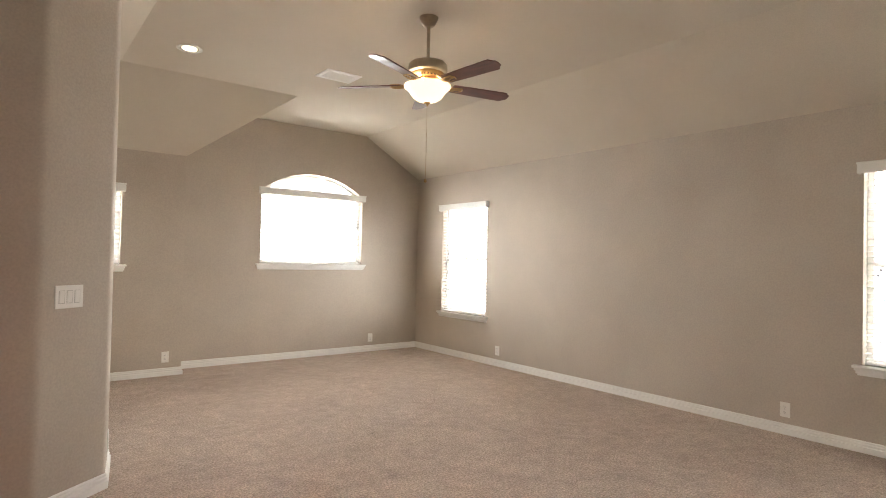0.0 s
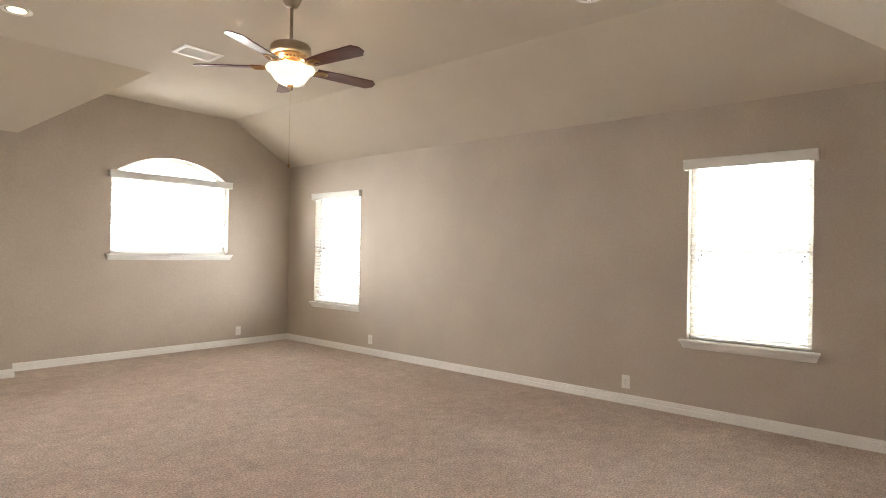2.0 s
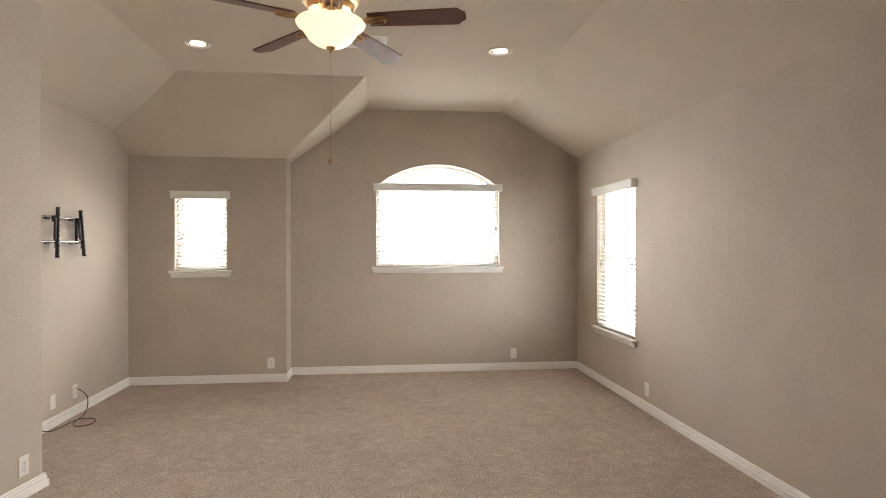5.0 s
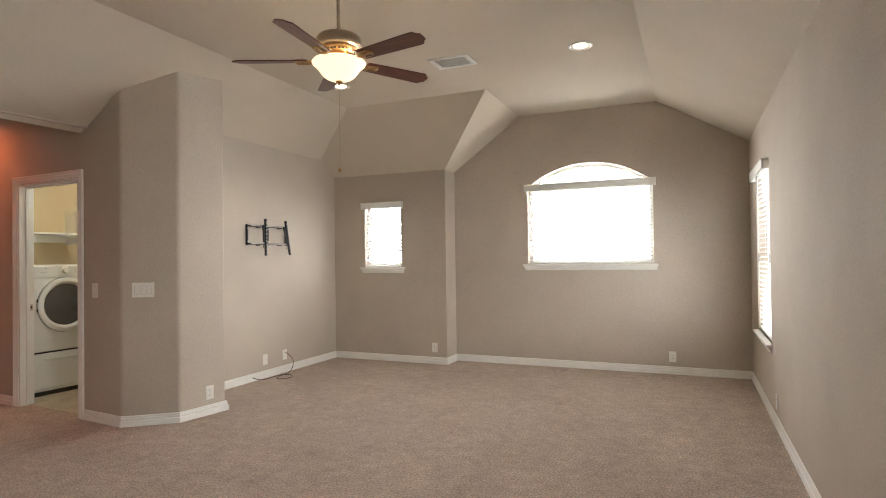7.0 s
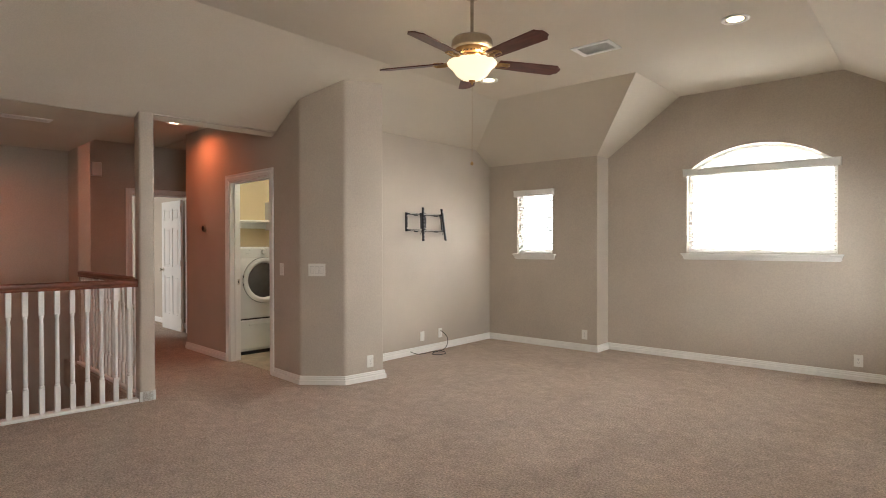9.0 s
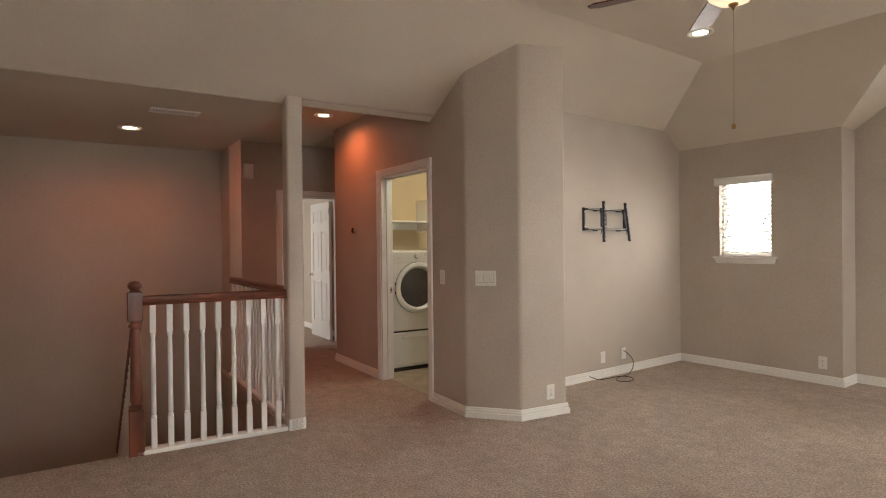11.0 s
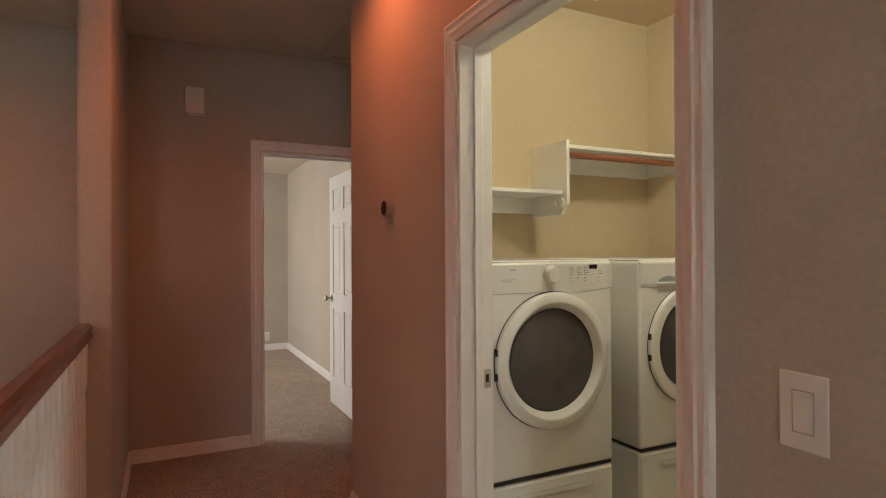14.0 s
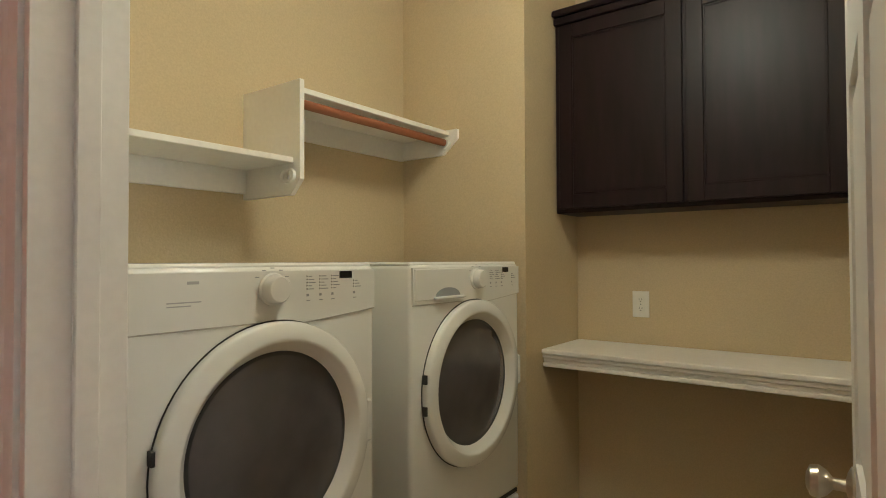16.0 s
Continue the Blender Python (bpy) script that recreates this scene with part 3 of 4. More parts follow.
tube(bm, [(0.155, 0.0, -0.012), (0.180, 0.014, -0.012), (0.205, 0.016, -0.012), (0.228, 0.0, -0.011), (0.205, -0.016, -0.012), (0.180, -0.014, -0.012), (0.155, 0.0, -0.012)], 0.005, 8)
iron_mesh = finish(bm, "blade_iron", BRASS, True)
for k in range(5):
    a = -12 + 72 * k
    iron = part("blade_iron", iron_mesh, None, fan, "scrolled bronze bracket", pose(0, 0, -0.478, 0, 0, a))
    part("blade", blade_mesh, None, fan, "dark mahogany-finish blade", pose(0, 0, -0.482, 0, 0, a) @ pose(0, 0, 0, -12, 0, 0))
chain = part("pull_chain", tube(B(), [(0, 0, -0.638), (0, 0, -0.9), (-0.002, 0, -1.16)], 0.0011, 6), BRASS, fan)
part("knob", lathe(B(), [(0.0, -0.03), (0.009, -0.026), (0.011, -0.016), (0.008, -0.006), (0.0, 0.0)], 14), BRASS, chain, "", pose(-0.002, 0, -1.155))


# ---- recessed lamps and vents ----
def can(m, label):
    root = thing("recessed_light", m, label, "recessed light", "recessed ceiling lights")
    part("trim_ring", lathe(B(), [(0.078, -0.001), (0.100, -0.001), (0.101, -0.007), (0.094, -0.010), (0.080, -0.008), (0.074, -0.002)], 40), TRIM, root, smooth=True)
    bm = B()
    lathe(bm, [(0.0, -0.0075), (0.035, -0.007), (0.052, -0.0055), (0.058, -0.004)], 32)
    part("bulb", bm, GLOW, root, "glowing warm bulb face", smooth=True)
    part("baffle", lathe(B(), [(0.0, -0.0015), (0.077, -0.0015), (0.077, -0.0025), (0.0, -0.0032)], 40), DUCT, root, "grey reflector", smooth=True)
    return root


for cx, cy in ((2.075, 6.50), (4.468, 6.42), (4.50, 3.07)):
    can(pose(cx, cy, FLAT), "lit round recessed light with white trim in ceiling")
can(HM @ pose(-1.035, 4.54, HALL_Z), "lit round recessed light in the hall ceiling")
can(HM @ pose(-1.05, 2.73, STAIR_Z), "lit round recessed light above the stairwell")


def vent(name, m, w, d, n, label, slat_mat=TRIM, along="x", border=0.028):
    root = thing(name, m, label, "vent")
    bm = B()
    for q in ((-w / 2, -d / 2, w / 2, -d / 2 + border), (-w / 2, d / 2 - border, w / 2, d / 2), (-w / 2, -d / 2 + border, -w / 2 + border, d / 2 - border), (w / 2 - border, -d / 2 + border, w / 2, d / 2 - border)):
        box(bm, q[0], q[1], -0.010, q[2], q[3], -0.001, 0.002)
    part("frame", bm, TRIM, root)
    part("backing", box(B(), -w / 2 + border, -d / 2 + border, -0.004, w / 2 - border, d / 2 - border, -0.001), VOID if slat_mat is PRINT else DUCT, root)
    for k in range(n):
        f = (k + 0.5) / n
        if along == "x":
            y = (d - 2 * border) * (f - 0.5)
            part("slat", box(B(), -w / 2 + border, -0.0085, -0.0012, w / 2 - border, 0.0085, 0.0012), slat_mat, root, "", pose(0, y, -0.009, 18))
        else:
            x = (w - 2 * border) * (f - 0.5)
            part("slat", box(B(), -0.0075, -d / 2 + border, -0.001, 0.0075, d / 2 - border, 0.001), slat_mat, root, "", pose(x, 0, -0.009, 0, 35))
    return root


vent("ceiling_vent", pose(3.370, 6.32, FLAT), 0.36, 0.27, 15, "white louvred register in the sloped-sided ceiling", TRIM, "y", 0.04)
vent("ceiling_vent", HM @ pose(-0.20, 2.985, STAIR_Z, 0, 0, 90), 0.36, 0.15, 14, "white louvred register over the stairwell", TRIM, "y")
g = vent("return_air_grille", HM @ pose(-0.36, 4.15, HALL_Z), 0.62, 0.56, 16, "large white return-air grille in hall ceiling", PRINT)
for f in (-0.17, 0.0, 0.17):
    part("bar", box(B(), -0.26, -0.009, -0.014, 0.26, 0.009, -0.006), TRIM, g, "", pose(0, f * 0.8, 0))

hatch = thing("attic_hatch", HM @ pose(-2.44, 5.44, HALL_Z), "square painted attic hatch with trim in hall ceiling", "attic hatch")
part("hatch_panel", box(B(), -0.33, -0.33, -0.008, 0.33, 0.33, -0.001, 0.002), CEIL, hatch)
for k in range(4):
    part("trim_board", box(B(), -0.40, 0.331, -0.018, 0.331, 0.40, -0.001, 0.003), CEIL, hatch, "", pose(0, 0, 0, 0, 0, 90 * k))


# ---- wall plates ----
def plate(name, m, w, h, label, category, toggles=0, sockets=False):
    """A cover plate on a wall: x along the wall, z up, room at -y."""
    root = thing(name, m, label, category)
    part("cover", box(B(), -w / 2, -0.007, -h / 2, w / 2, 0, h / 2, 0.003, 2), PLATE, root)
    for k in range(toggles):
        x = (k - (toggles - 1) / 2) * 0.046
        part("gap", box(B(), x - 0.0175, -0.0075, -0.034, x + 0.0175, -0.0065, 0.034), GAP, root)
        part("rocker", box(B(), x - 0.0155, -0.010, -0.032, x + 0.0155, -0.005, 0.032, 0.002), PLATE, root, "", pose(0, 0, 0, 2))
    if sockets:
        for z in (-0.020, 0.020):
            s = part("socket", box(B(), -0.0165, -0.0088, z - 0.0135, 0.0165, -0.006, z + 0.0135, 0.002), PLATE, root)
            for x in (-0.006, 0.006):
                part("slot", box(B(), x - 0.001, -0.0094, z - 0.002, x + 0.001, -0.0085, z + 0.006), SLOT, s)
            part("slot", box(B(), -0.002, -0.0094, z - 0.0085, 0.002, -0.0085, z - 0.005), SLOT, s)
        part("screw", lathe(B(), [(0.0, 0.0), (0.003, 0.0), (0.003, 0.001)], 10), PRINT, root, "", pose(0, -0.0072, 0, 90))
    return root


OW, OH = 0.075, 0.118
for y in (3.348, 6.70):
    plate("wall_outlet", pose(EAST, y, 0.195, 0, 0, -90), OW, OH, "white duplex outlet low on the window wall", "outlet", sockets=True)
plate("wall_outlet", pose(5.07, NORTH, 0.193), OW, OH, "white duplex outlet low beside the corner", "outlet", sockets=True)
plate("wall_outlet", pose(2.31, NORTH2, 0.203), OW, OH, "white duplex outlet low under the small window", "outlet", sockets=True)
plate("wall_outlet", pose(TVW, 7.132, 0.207, 0, 0, 90), OW, OH, "white cable outlet under the television bracket", "outlet", sockets=True)
plate("blank_plate", pose(TVW, 6.795, 0.205, 0, 0, 90), OW, OH, "plain white cover plate under the television bracket", "wall plate")
fa = math.degrees(math.atan2(AC[1] - AB[1], AC[0] - AB[0]))
plate("wall_outlet", pose(AB[0] + (AC[0] - AB[0]) * 0.63, AB[1] + (AC[1] - AB[1]) * 0.63, 0.19, 0, 0, fa), OW, OH, "white duplex outlet on the angled wall end", "outlet", sockets=True)
fb = math.degrees(math.atan2(AB[1] - AA[1], AB[0] - AA[0]))
ux, uy = math.cos(radians(fb)), math.sin(radians(fb))
plate("light_switch", pose(AA[0] + 0.165 * ux, AA[1] + 0.165 * uy, 1.10, 0, 0, fb), 0.165, 0.12, "white three-gang rocker switch plate", "light switch", 3)
plate("light_switch", HM @ pose(0.683, HALLY, 1.094), 0.078, 0.122, "white single rocker switch beside the laundry door", "light switch", 1)
plate("wall_outlet", HM @ pose(-0.43, LY, 1.115), OW, OH, "white duplex outlet over the laundry counter", "outlet", sockets=True)
plate("wall_outlet", HM @ pose(-6.92, 5.31, 0.195, 0, 0, 90), OW, OH, "white outlet low on the bedroom wall", "outlet", sockets=True)
t = thing("thermostat", HM @ pose(-1.115, HALLY, 1.535), "round bronze thermostat on a square beige plate", "thermostat")
part("back_plate", box(B(), -0.05, -0.006, -0.065, 0.05, 0, 0.065, 0.003), WALL, t)
part("dial", lathe(B(), [(0.0, 0.028), (0.034, 0.028), (0.040, 0.025), (0.042, 0.018), (0.042, 0.0)], 32), PEWTER, t, "polished bronze dial", pose(0, -0.006, 0.004, 90), True)
part("face", lathe(B(), [(0.0, 0.0292), (0.031, 0.0292), (0.031, 0.027)], 32), SCREEN, t, "dark face", pose(0, -0.006, 0.004, 90))
t = thing("door_chime", HM @ pose(-2.93, 4.215, 2.365, 0, 0, 90), "beige door chime box high on the wall", "door chime")
part("case", box(B(), -0.06, -0.045, -0.09, 0.06, 0, 0.09, 0.008, 2), PLATE, t)
part("base", box(B(), -0.066, -0.008, -0.096, 0.066, 0, 0.096, 0.002), PLATE, t)

# ---- television bracket and cable ----
tv = thing("tv_wall_mount", pose(TVW, 6.838, 1.585, 0, 0, 90), "empty black metal television wall bracket", "wall mount")
for z in (-0.075, 0.122):
    part("cross_rail", box(B(), -0.335, -0.040, z - 0.010, 0.335, -0.022, z + 0.010, 0.003), BLACK, tv)
    part("steel_track", box(B(), -0.29, -0.044, z - 0.003, 0.29, -0.0395, z + 0.005, 0.001), NICKEL, tv, "bright steel track")
    for x0, x1 in ((0.13, 0.20), (-0.225, -0.165)):
        part("slider", box(B(), x0, -0.056, z - 0.022, x1, -0.041, z - 0.004, 0.003), BLACK, tv)
for x, hw1 in ((-0.325, 0.012), (0.0, 0.017), (0.322, 0.013)):
    part("wall_plate", box(B(), x - hw1, -0.022, -0.09, x + hw1, 0, 0.137, 0.003), BLACK, tv)
    for z in (-0.05, 0.095):
        part("lag_bolt", lathe(B(), [(0.0, 0.006), (0.006, 0.006), (0.007, 0.0)], 8), NICKEL, tv, "", pose(x, -0.022, z, 90))
for x, roll in ((-0.105, -4), (0.275, -15)):
    arm = part("hanging_bar", box(B(), -0.010, -0.028, -0.205, 0.010, 0.0, 0.205, 0.003), BLACK, tv, "", pose(x, -0.066, 0.0, 3, roll))
    for k in range(9):
        part("slot", box(B(), -0.005, -0.0292, -0.185 + 0.042 * k, 0.005, -0.0275, -0.160 + 0.042 * k), PRINT, arm)
    part("hook", box(B(), -0.010, 0.001, 0.085, 0.010, 0.030, 0.135, 0.003), BLACK, arm)
    part("tilt_plate", box(B(), -0.044, -0.018, -0.055, -0.012, -0.002, 0.12, 0.006), BLACK, arm)
    part("pull_strap", tube(B(), [(-0.03, -0.012, -0.07), (-0.035, -0.014, -0.10), (-0.05, -0.014, -0.12)], 0.004, 6), BLACK, arm)
cb = thing("coaxial_cable", pose(TVW, 7.132, 0), "black cable looped on the carpet from the outlet", "cable")
pts = [(0.008, 0.0, 0.235), (0.045, 0.01, 0.215), (0.08, 0.05, 0.15), (0.09, 0.04, 0.07), (0.10, -0.04, 0.014), (0.11, -0.16, 0.008), (0.13, -0.27, 0.008), (0.19, -0.36, 0.008), (0.27, -0.33, 0.008), (0.28, -0.22, 0.008),
       (0.21, -0.16, 0.014), (0.13, -0.22, 0.02), (0.09, -0.36, 0.010), (0.06, -0.48, 0.010), (0.035, -0.58, 0.05)]
fine = []
for i in range(len(pts) - 1):
    p0, p1, p2, p3 = (Vector(pts[max(0, min(len(pts) - 1, i + k))]) for k in (-1, 0, 1, 2))
    for u in (0, 0.2, 0.4, 0.6, 0.8):
        fine.append(0.5 * (2 * p1 + (p2 - p0) * u + (2 * p0 - 5 * p1 + 4 * p2 - p3) * u * u + (3 * p1 - p0 - 3 * p2 + p3) * u ** 3))
part("sheath", tube(B(), fine + [Vector(pts[-1])], 0.004, 8), RUBBER, cb, smooth=True)
part("plug", lathe(B(), [(0.0, 0.0), (0.007, 0.0), (0.007, 0.02), (0.005, 0.025), (0.0, 0.025)], 12), NICKEL, cb, "steel connector", pose(0.006, 0, 0.235, 0, 90))

# ---- doorways and doors ----
CAS = [(0.0, 0.0), (0.0, 0.018), (0.012, 0.020), (0.026, 0.014), (0.040, 0.014), (0.048, 0.017), (0.060, 0.013), (0.078, 0.011), (0.090, 0.009), (0.090, 0.0)]


def casing(name, m, w, h, depth, label, wide=1.0):
    """Jamb and mitred casing round an opening: x from 0 to w, wall face at y = 0, the wall's back at y = depth."""
    root = tagged(new(name), label, "door frame", "", "structure")
    root.matrix_basis = m
    for side in (-1, 1):
        y0 = 0.0 if side < 0 else depth
        for a, b in (((0, 0), (0, h)), ((0, h), (w, h)), ((w, h), (w, 0))):
            bm = B()
            a3, b3 = Vector((a[0], 0, a[1])), Vector((b[0], 0, b[1]))
            d = (b3 - a3).normalized()
            out = Vector((-d.z, 0, d.x))
            ma = 0.0 if a[1] == 0 else 1.0
            mb = 0.0 if b[1] == 0 else 1.0
            rows = []
            for p, s, mit in ((a3, -1, ma), (b3, 1, mb)):
                rows.append([bm.verts.new(p + out * ((0.090 - o) * wide + 0.004) + d * (s * mit * ((0.090 - o) * wide + 0.004)) + Vector((0, y0 + side * u, 0))) for o, u in CAS])
            n = len(CAS)
            for i in range(n):
                j = (i + 1) % n
                bm.faces.new((rows[0][i], rows[0][j], rows[1][j], rows[1][i]))
            bm.faces.new(rows[0])
            bm.faces.new(rows[1][::-1])
            part("casing", bm, TRIM, root)
    j = 0.018
    for q in ((0, 0, 0, j, depth, h), (w - j, 0, 0, w, depth, h), (j, 0, h - j, w - j, depth, h)):
        part("jamb", box(B(), q[0], q[1] - 0.003, q[2], q[3], q[4] + 0.003, q[5], 0.001), TRIM, root)
    s0, s1 = depth - 0.05, depth - 0.038
    for q in ((j, s0 - 0.02, 0, j + 0.011, s1, h - j), (w - j - 0.011, s0 - 0.02, 0, w - j, s1, h - j), (j, s0 - 0.02, h - j - 0.011, w - j, s1, h - j)):
        part("stop", box(B(), *q, 0.002), TRIM, root)
    return root


def door_leaf(name, m, w, h, label, knob_z=0.93, far_side=True):
    """Six-panel leaf hinged at the origin: x along the leaf, thickness in y from 0 to 0.035."""
    root = thing(name, m, label, "door")
    th = 0.035
    bm = B()
    st = 0.105
    mid = w / 2
    cols = ((st, mid - 0.05), (mid + 0.05, w - st))
    rows = ((0.24, 0.84), (0.98, 1.58), (1.70, h - 0.115))
    box(bm, 0, 0, 0, st, th, h)
    box(bm, w - st, 0, 0, w, th, h)
    box(bm, mid - 0.05, 0, 0, mid + 0.05, th, h)
    for a, b in cols:
        for z0, z1 in ((0, rows[0][0]), (rows[0][1], rows[1][0]), (rows[1][1], rows[2][0]), (rows[2][1], h)):
            box(bm, a, 0, z0, b, th, z1)
    part("leaf_frame", bm, DOORW, root)
    for a, b in cols:
        for z0, z1 in rows:
            bm = B()
            box(bm, a, 0.010, z0, b, th - 0.010, z1)
            box(bm, a + 0.028, 0.003, z0 + 0.028, b - 0.028, th - 0.003, z1 - 0.028, 0.0065)
            part("panel", bm, DOORW, root)
    for y, r in ((0, 90), (th, -90)):
            part("door_knob", lathe(B(), [(0.0, 0.0), (0.032, 0.0), (0.032, 0.004), (0.022, 0.009), (0.010, 0.012), (0.010, 0.030), (0.020, 0.038), (0.0275, 0.050), (0.025, 0.062), (0.012, 0.068), (0.0, 0.069)], 28), NICKEL, root, "satin nickel knob", pose(w - 0.065, y, knob_z, r), True)
    part("latch", box(B(), w, th / 2 - 0.012, knob_z - 0.028, w + 0.002, th / 2 + 0.012, knob_z + 0.028), NICKEL, root)
    for z in (0.2, 1.0, 1.82):
        part("hinge", lathe(B(), [(0.0, 0.0), (0.006, 0.0), (0.006, 0.09), (0.0, 0.09)], 12), NICKEL, root, "", pose(-0.004, th + 0.004, z))
    return root


fr = casing("door_frame_laundry", HM @ pose(LD[0], HALLY, 0), LD[1] - LD[0], LD[3], 0.119, "white painted laundry door frame with moulded casing", 0.72)
st = part("strike_plate", box(B(), 0.018, 0.083, 0.880, 0.0205, 0.113, 0.945, 0.001), NICKEL, fr, "satin nickel strike plate")
part("latch_hole", box(B(), 0.0195, 0.091, 0.899, 0.0212, 0.104, 0.926), SLOT, st)
casing("door_frame_bedroom", HM @ pose(-2.93, BD[0], 0, 0, 0, 90), BD[1] - BD[0], BD[3], 0.12, "white painted bedroom door frame with moulded casing", 0.72)
door_leaf("laundry_door", HM @ pose(LD[1] + 0.002, HALLY + 0.126, 0.012, 0, 0, 93.2), 0.83, 2.0, "white six-panel door standing open in the laundry")
door_leaf("bedroom_door", HM @ pose(-3.054, BD[1] - 0.048, 0.012, 0, 0, 180), 0.765, 2.0, "white six-panel door standing open in the bedroom", 0.93)

# ---- railings ----
PX, PY, NY = 0.53, 3.630, 2.640


def baluster_mesh(h):
    bm = B()
    sq = 0.0185
    box(bm, -sq, -sq, 0, sq, sq, 0.20, 0.002)
    box(bm, -sq, -sq, h - 0.19, sq, sq, h, 0.002)
    lathe(bm, [(0.013, 0.195), (0.018, 0.205), (0.0185, 0.212), (0.013, 0.222), (0.0165, 0.235), (0.0165, 0.26), (0.0145, h - 0.26), (0.0115, h - 0.22), (0.0165, h - 0.205), (0.013, h - 0.185)], 12)
    return finish(bm, "baluster", TRIM, True)


RAIL = [(-0.030, 0.0), (-0.034, 0.010), (-0.026, 0.022), (-0.032, 0.036), (-0.030, 0.052), (-0.016, 0.064), (0.016, 0.064), (0.030, 0.052), (0.032, 0.036), (0.026, 0.022), (0.034, 0.010), (0.030, 0.0)]
RH = 0.985
root = thing("stair_railing", HM @ pose(PX - 0.045, NY, 0, 0, 0, -2.6), "cherry handrail with white turned balusters by the stairs", "railing", "stair railings")
bm = B()
sweep(bm, RAIL, (0, 0.03, RH), (0, PY - NY - 0.001, RH))
part("handrail", bm, CHERRY, root, "dark cherry-stained handrail", smooth=True)
part("base_shoe", box(B(), -0.05, 0.0, 0.0, 0.045, PY - NY - 0.002, 0.03, 0.006), TRIM, root)
bal = baluster_mesh(RH - 0.028)
for k in range(9):
    part("baluster", bal, None, root, "", pose(0, 0.103 + 0.1027 * k, 0.029))
newel = part("newel_post", box(B(), -0.045, -0.045, 0, 0.045, 0.045, 0.30, 0.004), CHERRY_UP, root, "cherry-stained turned newel post", pose(0, 0, 0))
part("newel_shaft", lathe(B(), [(0.036, 0.30), (0.044, 0.31), (0.044, 0.325), (0.030, 0.335), (0.038, 0.36), (0.034, 0.5), (0.028, 0.80), (0.027, 0.835), (0.040, 0.845), (0.040, 0.86), (0.030, 0.87), (0.030, 0.89)], 24), CHERRY_UP, newel, smooth=True)
part("newel_block", box(B(), -0.046, -0.046, 0.885, 0.046, 0.046, 1.075, 0.005), CHERRY_UP, newel)
part("newel_cap", lathe(B(), [(0.0, 1.075), (0.036, 1.075), (0.028, 1.088), (0.038, 1.10), (0.044, 1.112), (0.040, 1.13), (0.026, 1.144), (0.0, 1.148)], 24), CHERRY_UP, newel, smooth=True)

root = thing("stair_railing", HM @ pose(-1.634, 3.72, 0), "cherry handrail with white balusters along the hall", "railing", "stair railings")
L2 = 0.465 + 1.634
bm = B()
sweep(bm, RAIL, (0.001, 0, RH), (L2 - 0.001, 0, RH))
rail_x = material("cherry_stained_rail", (0.16, 0.045, 0.022), 0.35, grain=0.35, grain_size=30, stain=0.2, stain_size=6, stretch=(0.12, 1, 1), coat=0.3)
part("handrail", bm, rail_x, root, "dark cherry-stained handrail", smooth=True)
part("base_shoe", box(B(), 0.002, -0.05, 0.0, L2 - 0.002, 0.045, 0.03, 0.006), TRIM, root)
for k in range(19):
    part("baluster", bal, None, root, "", pose(L2 * (k + 0.6) / 19.2, 0, 0.029))

# stairs going down along the rail
RUN, RISE, STEPS = 0.265, 0.183, 9
root = tagged(new("stairs"), "carpeted stairs going down beside the railing", "stairs", "", "structure")
root.matrix_basis = HM @ pose(0.46, 0, 0)
for k in range(STEPS):
    part("step", box(B(), -RUN * (k + 1), 1.55, -RISE * (k + 1) - 0.35, -RUN * k + 0.0, 2.60, -RISE * (k + 1), 0.012, 2), CARPET, root)
    part("riser", box(B(), -RUN * k - 0.004, 1.56, -RISE * (k + 1) + 0.01, -RUN * k + 0.001, 2.59, -RISE * k - 0.03), CARPET, root)
part("skirt_board", prism(B(), [(0, 0), (-RUN * STEPS, 0), (-RUN * STEPS, 0.02), (0, 0.02)], -0.02, 0.0), TRIM, root, "", Matrix.Translation((0, 2.605, -0.0)) @ Matrix.Rotation(-math.atan2(RISE, RUN), 4, "Y") @ Matrix.Scale(9, 4, (0, 0, 1)))
root = thing("stair_railing", HM @ pose(PX - 0.06, 2.65, 0), "sloping cherry handrail with white balusters down the stairs", "railing", "stair railings")
slope = RISE / RUN
bm = B()
L3 = 2.2
ra = [bm.verts.new((0.0, o, RH - 0.12 + u)) for o, u in RAIL]
rb = [bm.verts.new((-L3, o, RH - 0.12 - L3 * slope + u)) for o, u in RAIL]
for i in range(len(RAIL)):
    j = (i + 1) % len(RAIL)
    bm.faces.new((ra[i], ra[j], rb[j], rb[i]))
bm.faces.new(ra)
bm.faces.new(rb[::-1])
part("handrail", bm, rail_x, root, "dark cherry-stained handrail", smooth=True)
for k in range(20):
    x = -0.10 - 0.105 * k
    n = int((-x + 0.02) / RUN) + 1
    zb = -RISE * n
    part("baluster", baluster_mesh(RH - 0.125 + x * slope - zb), None, root, "", pose(x, 0, zb))


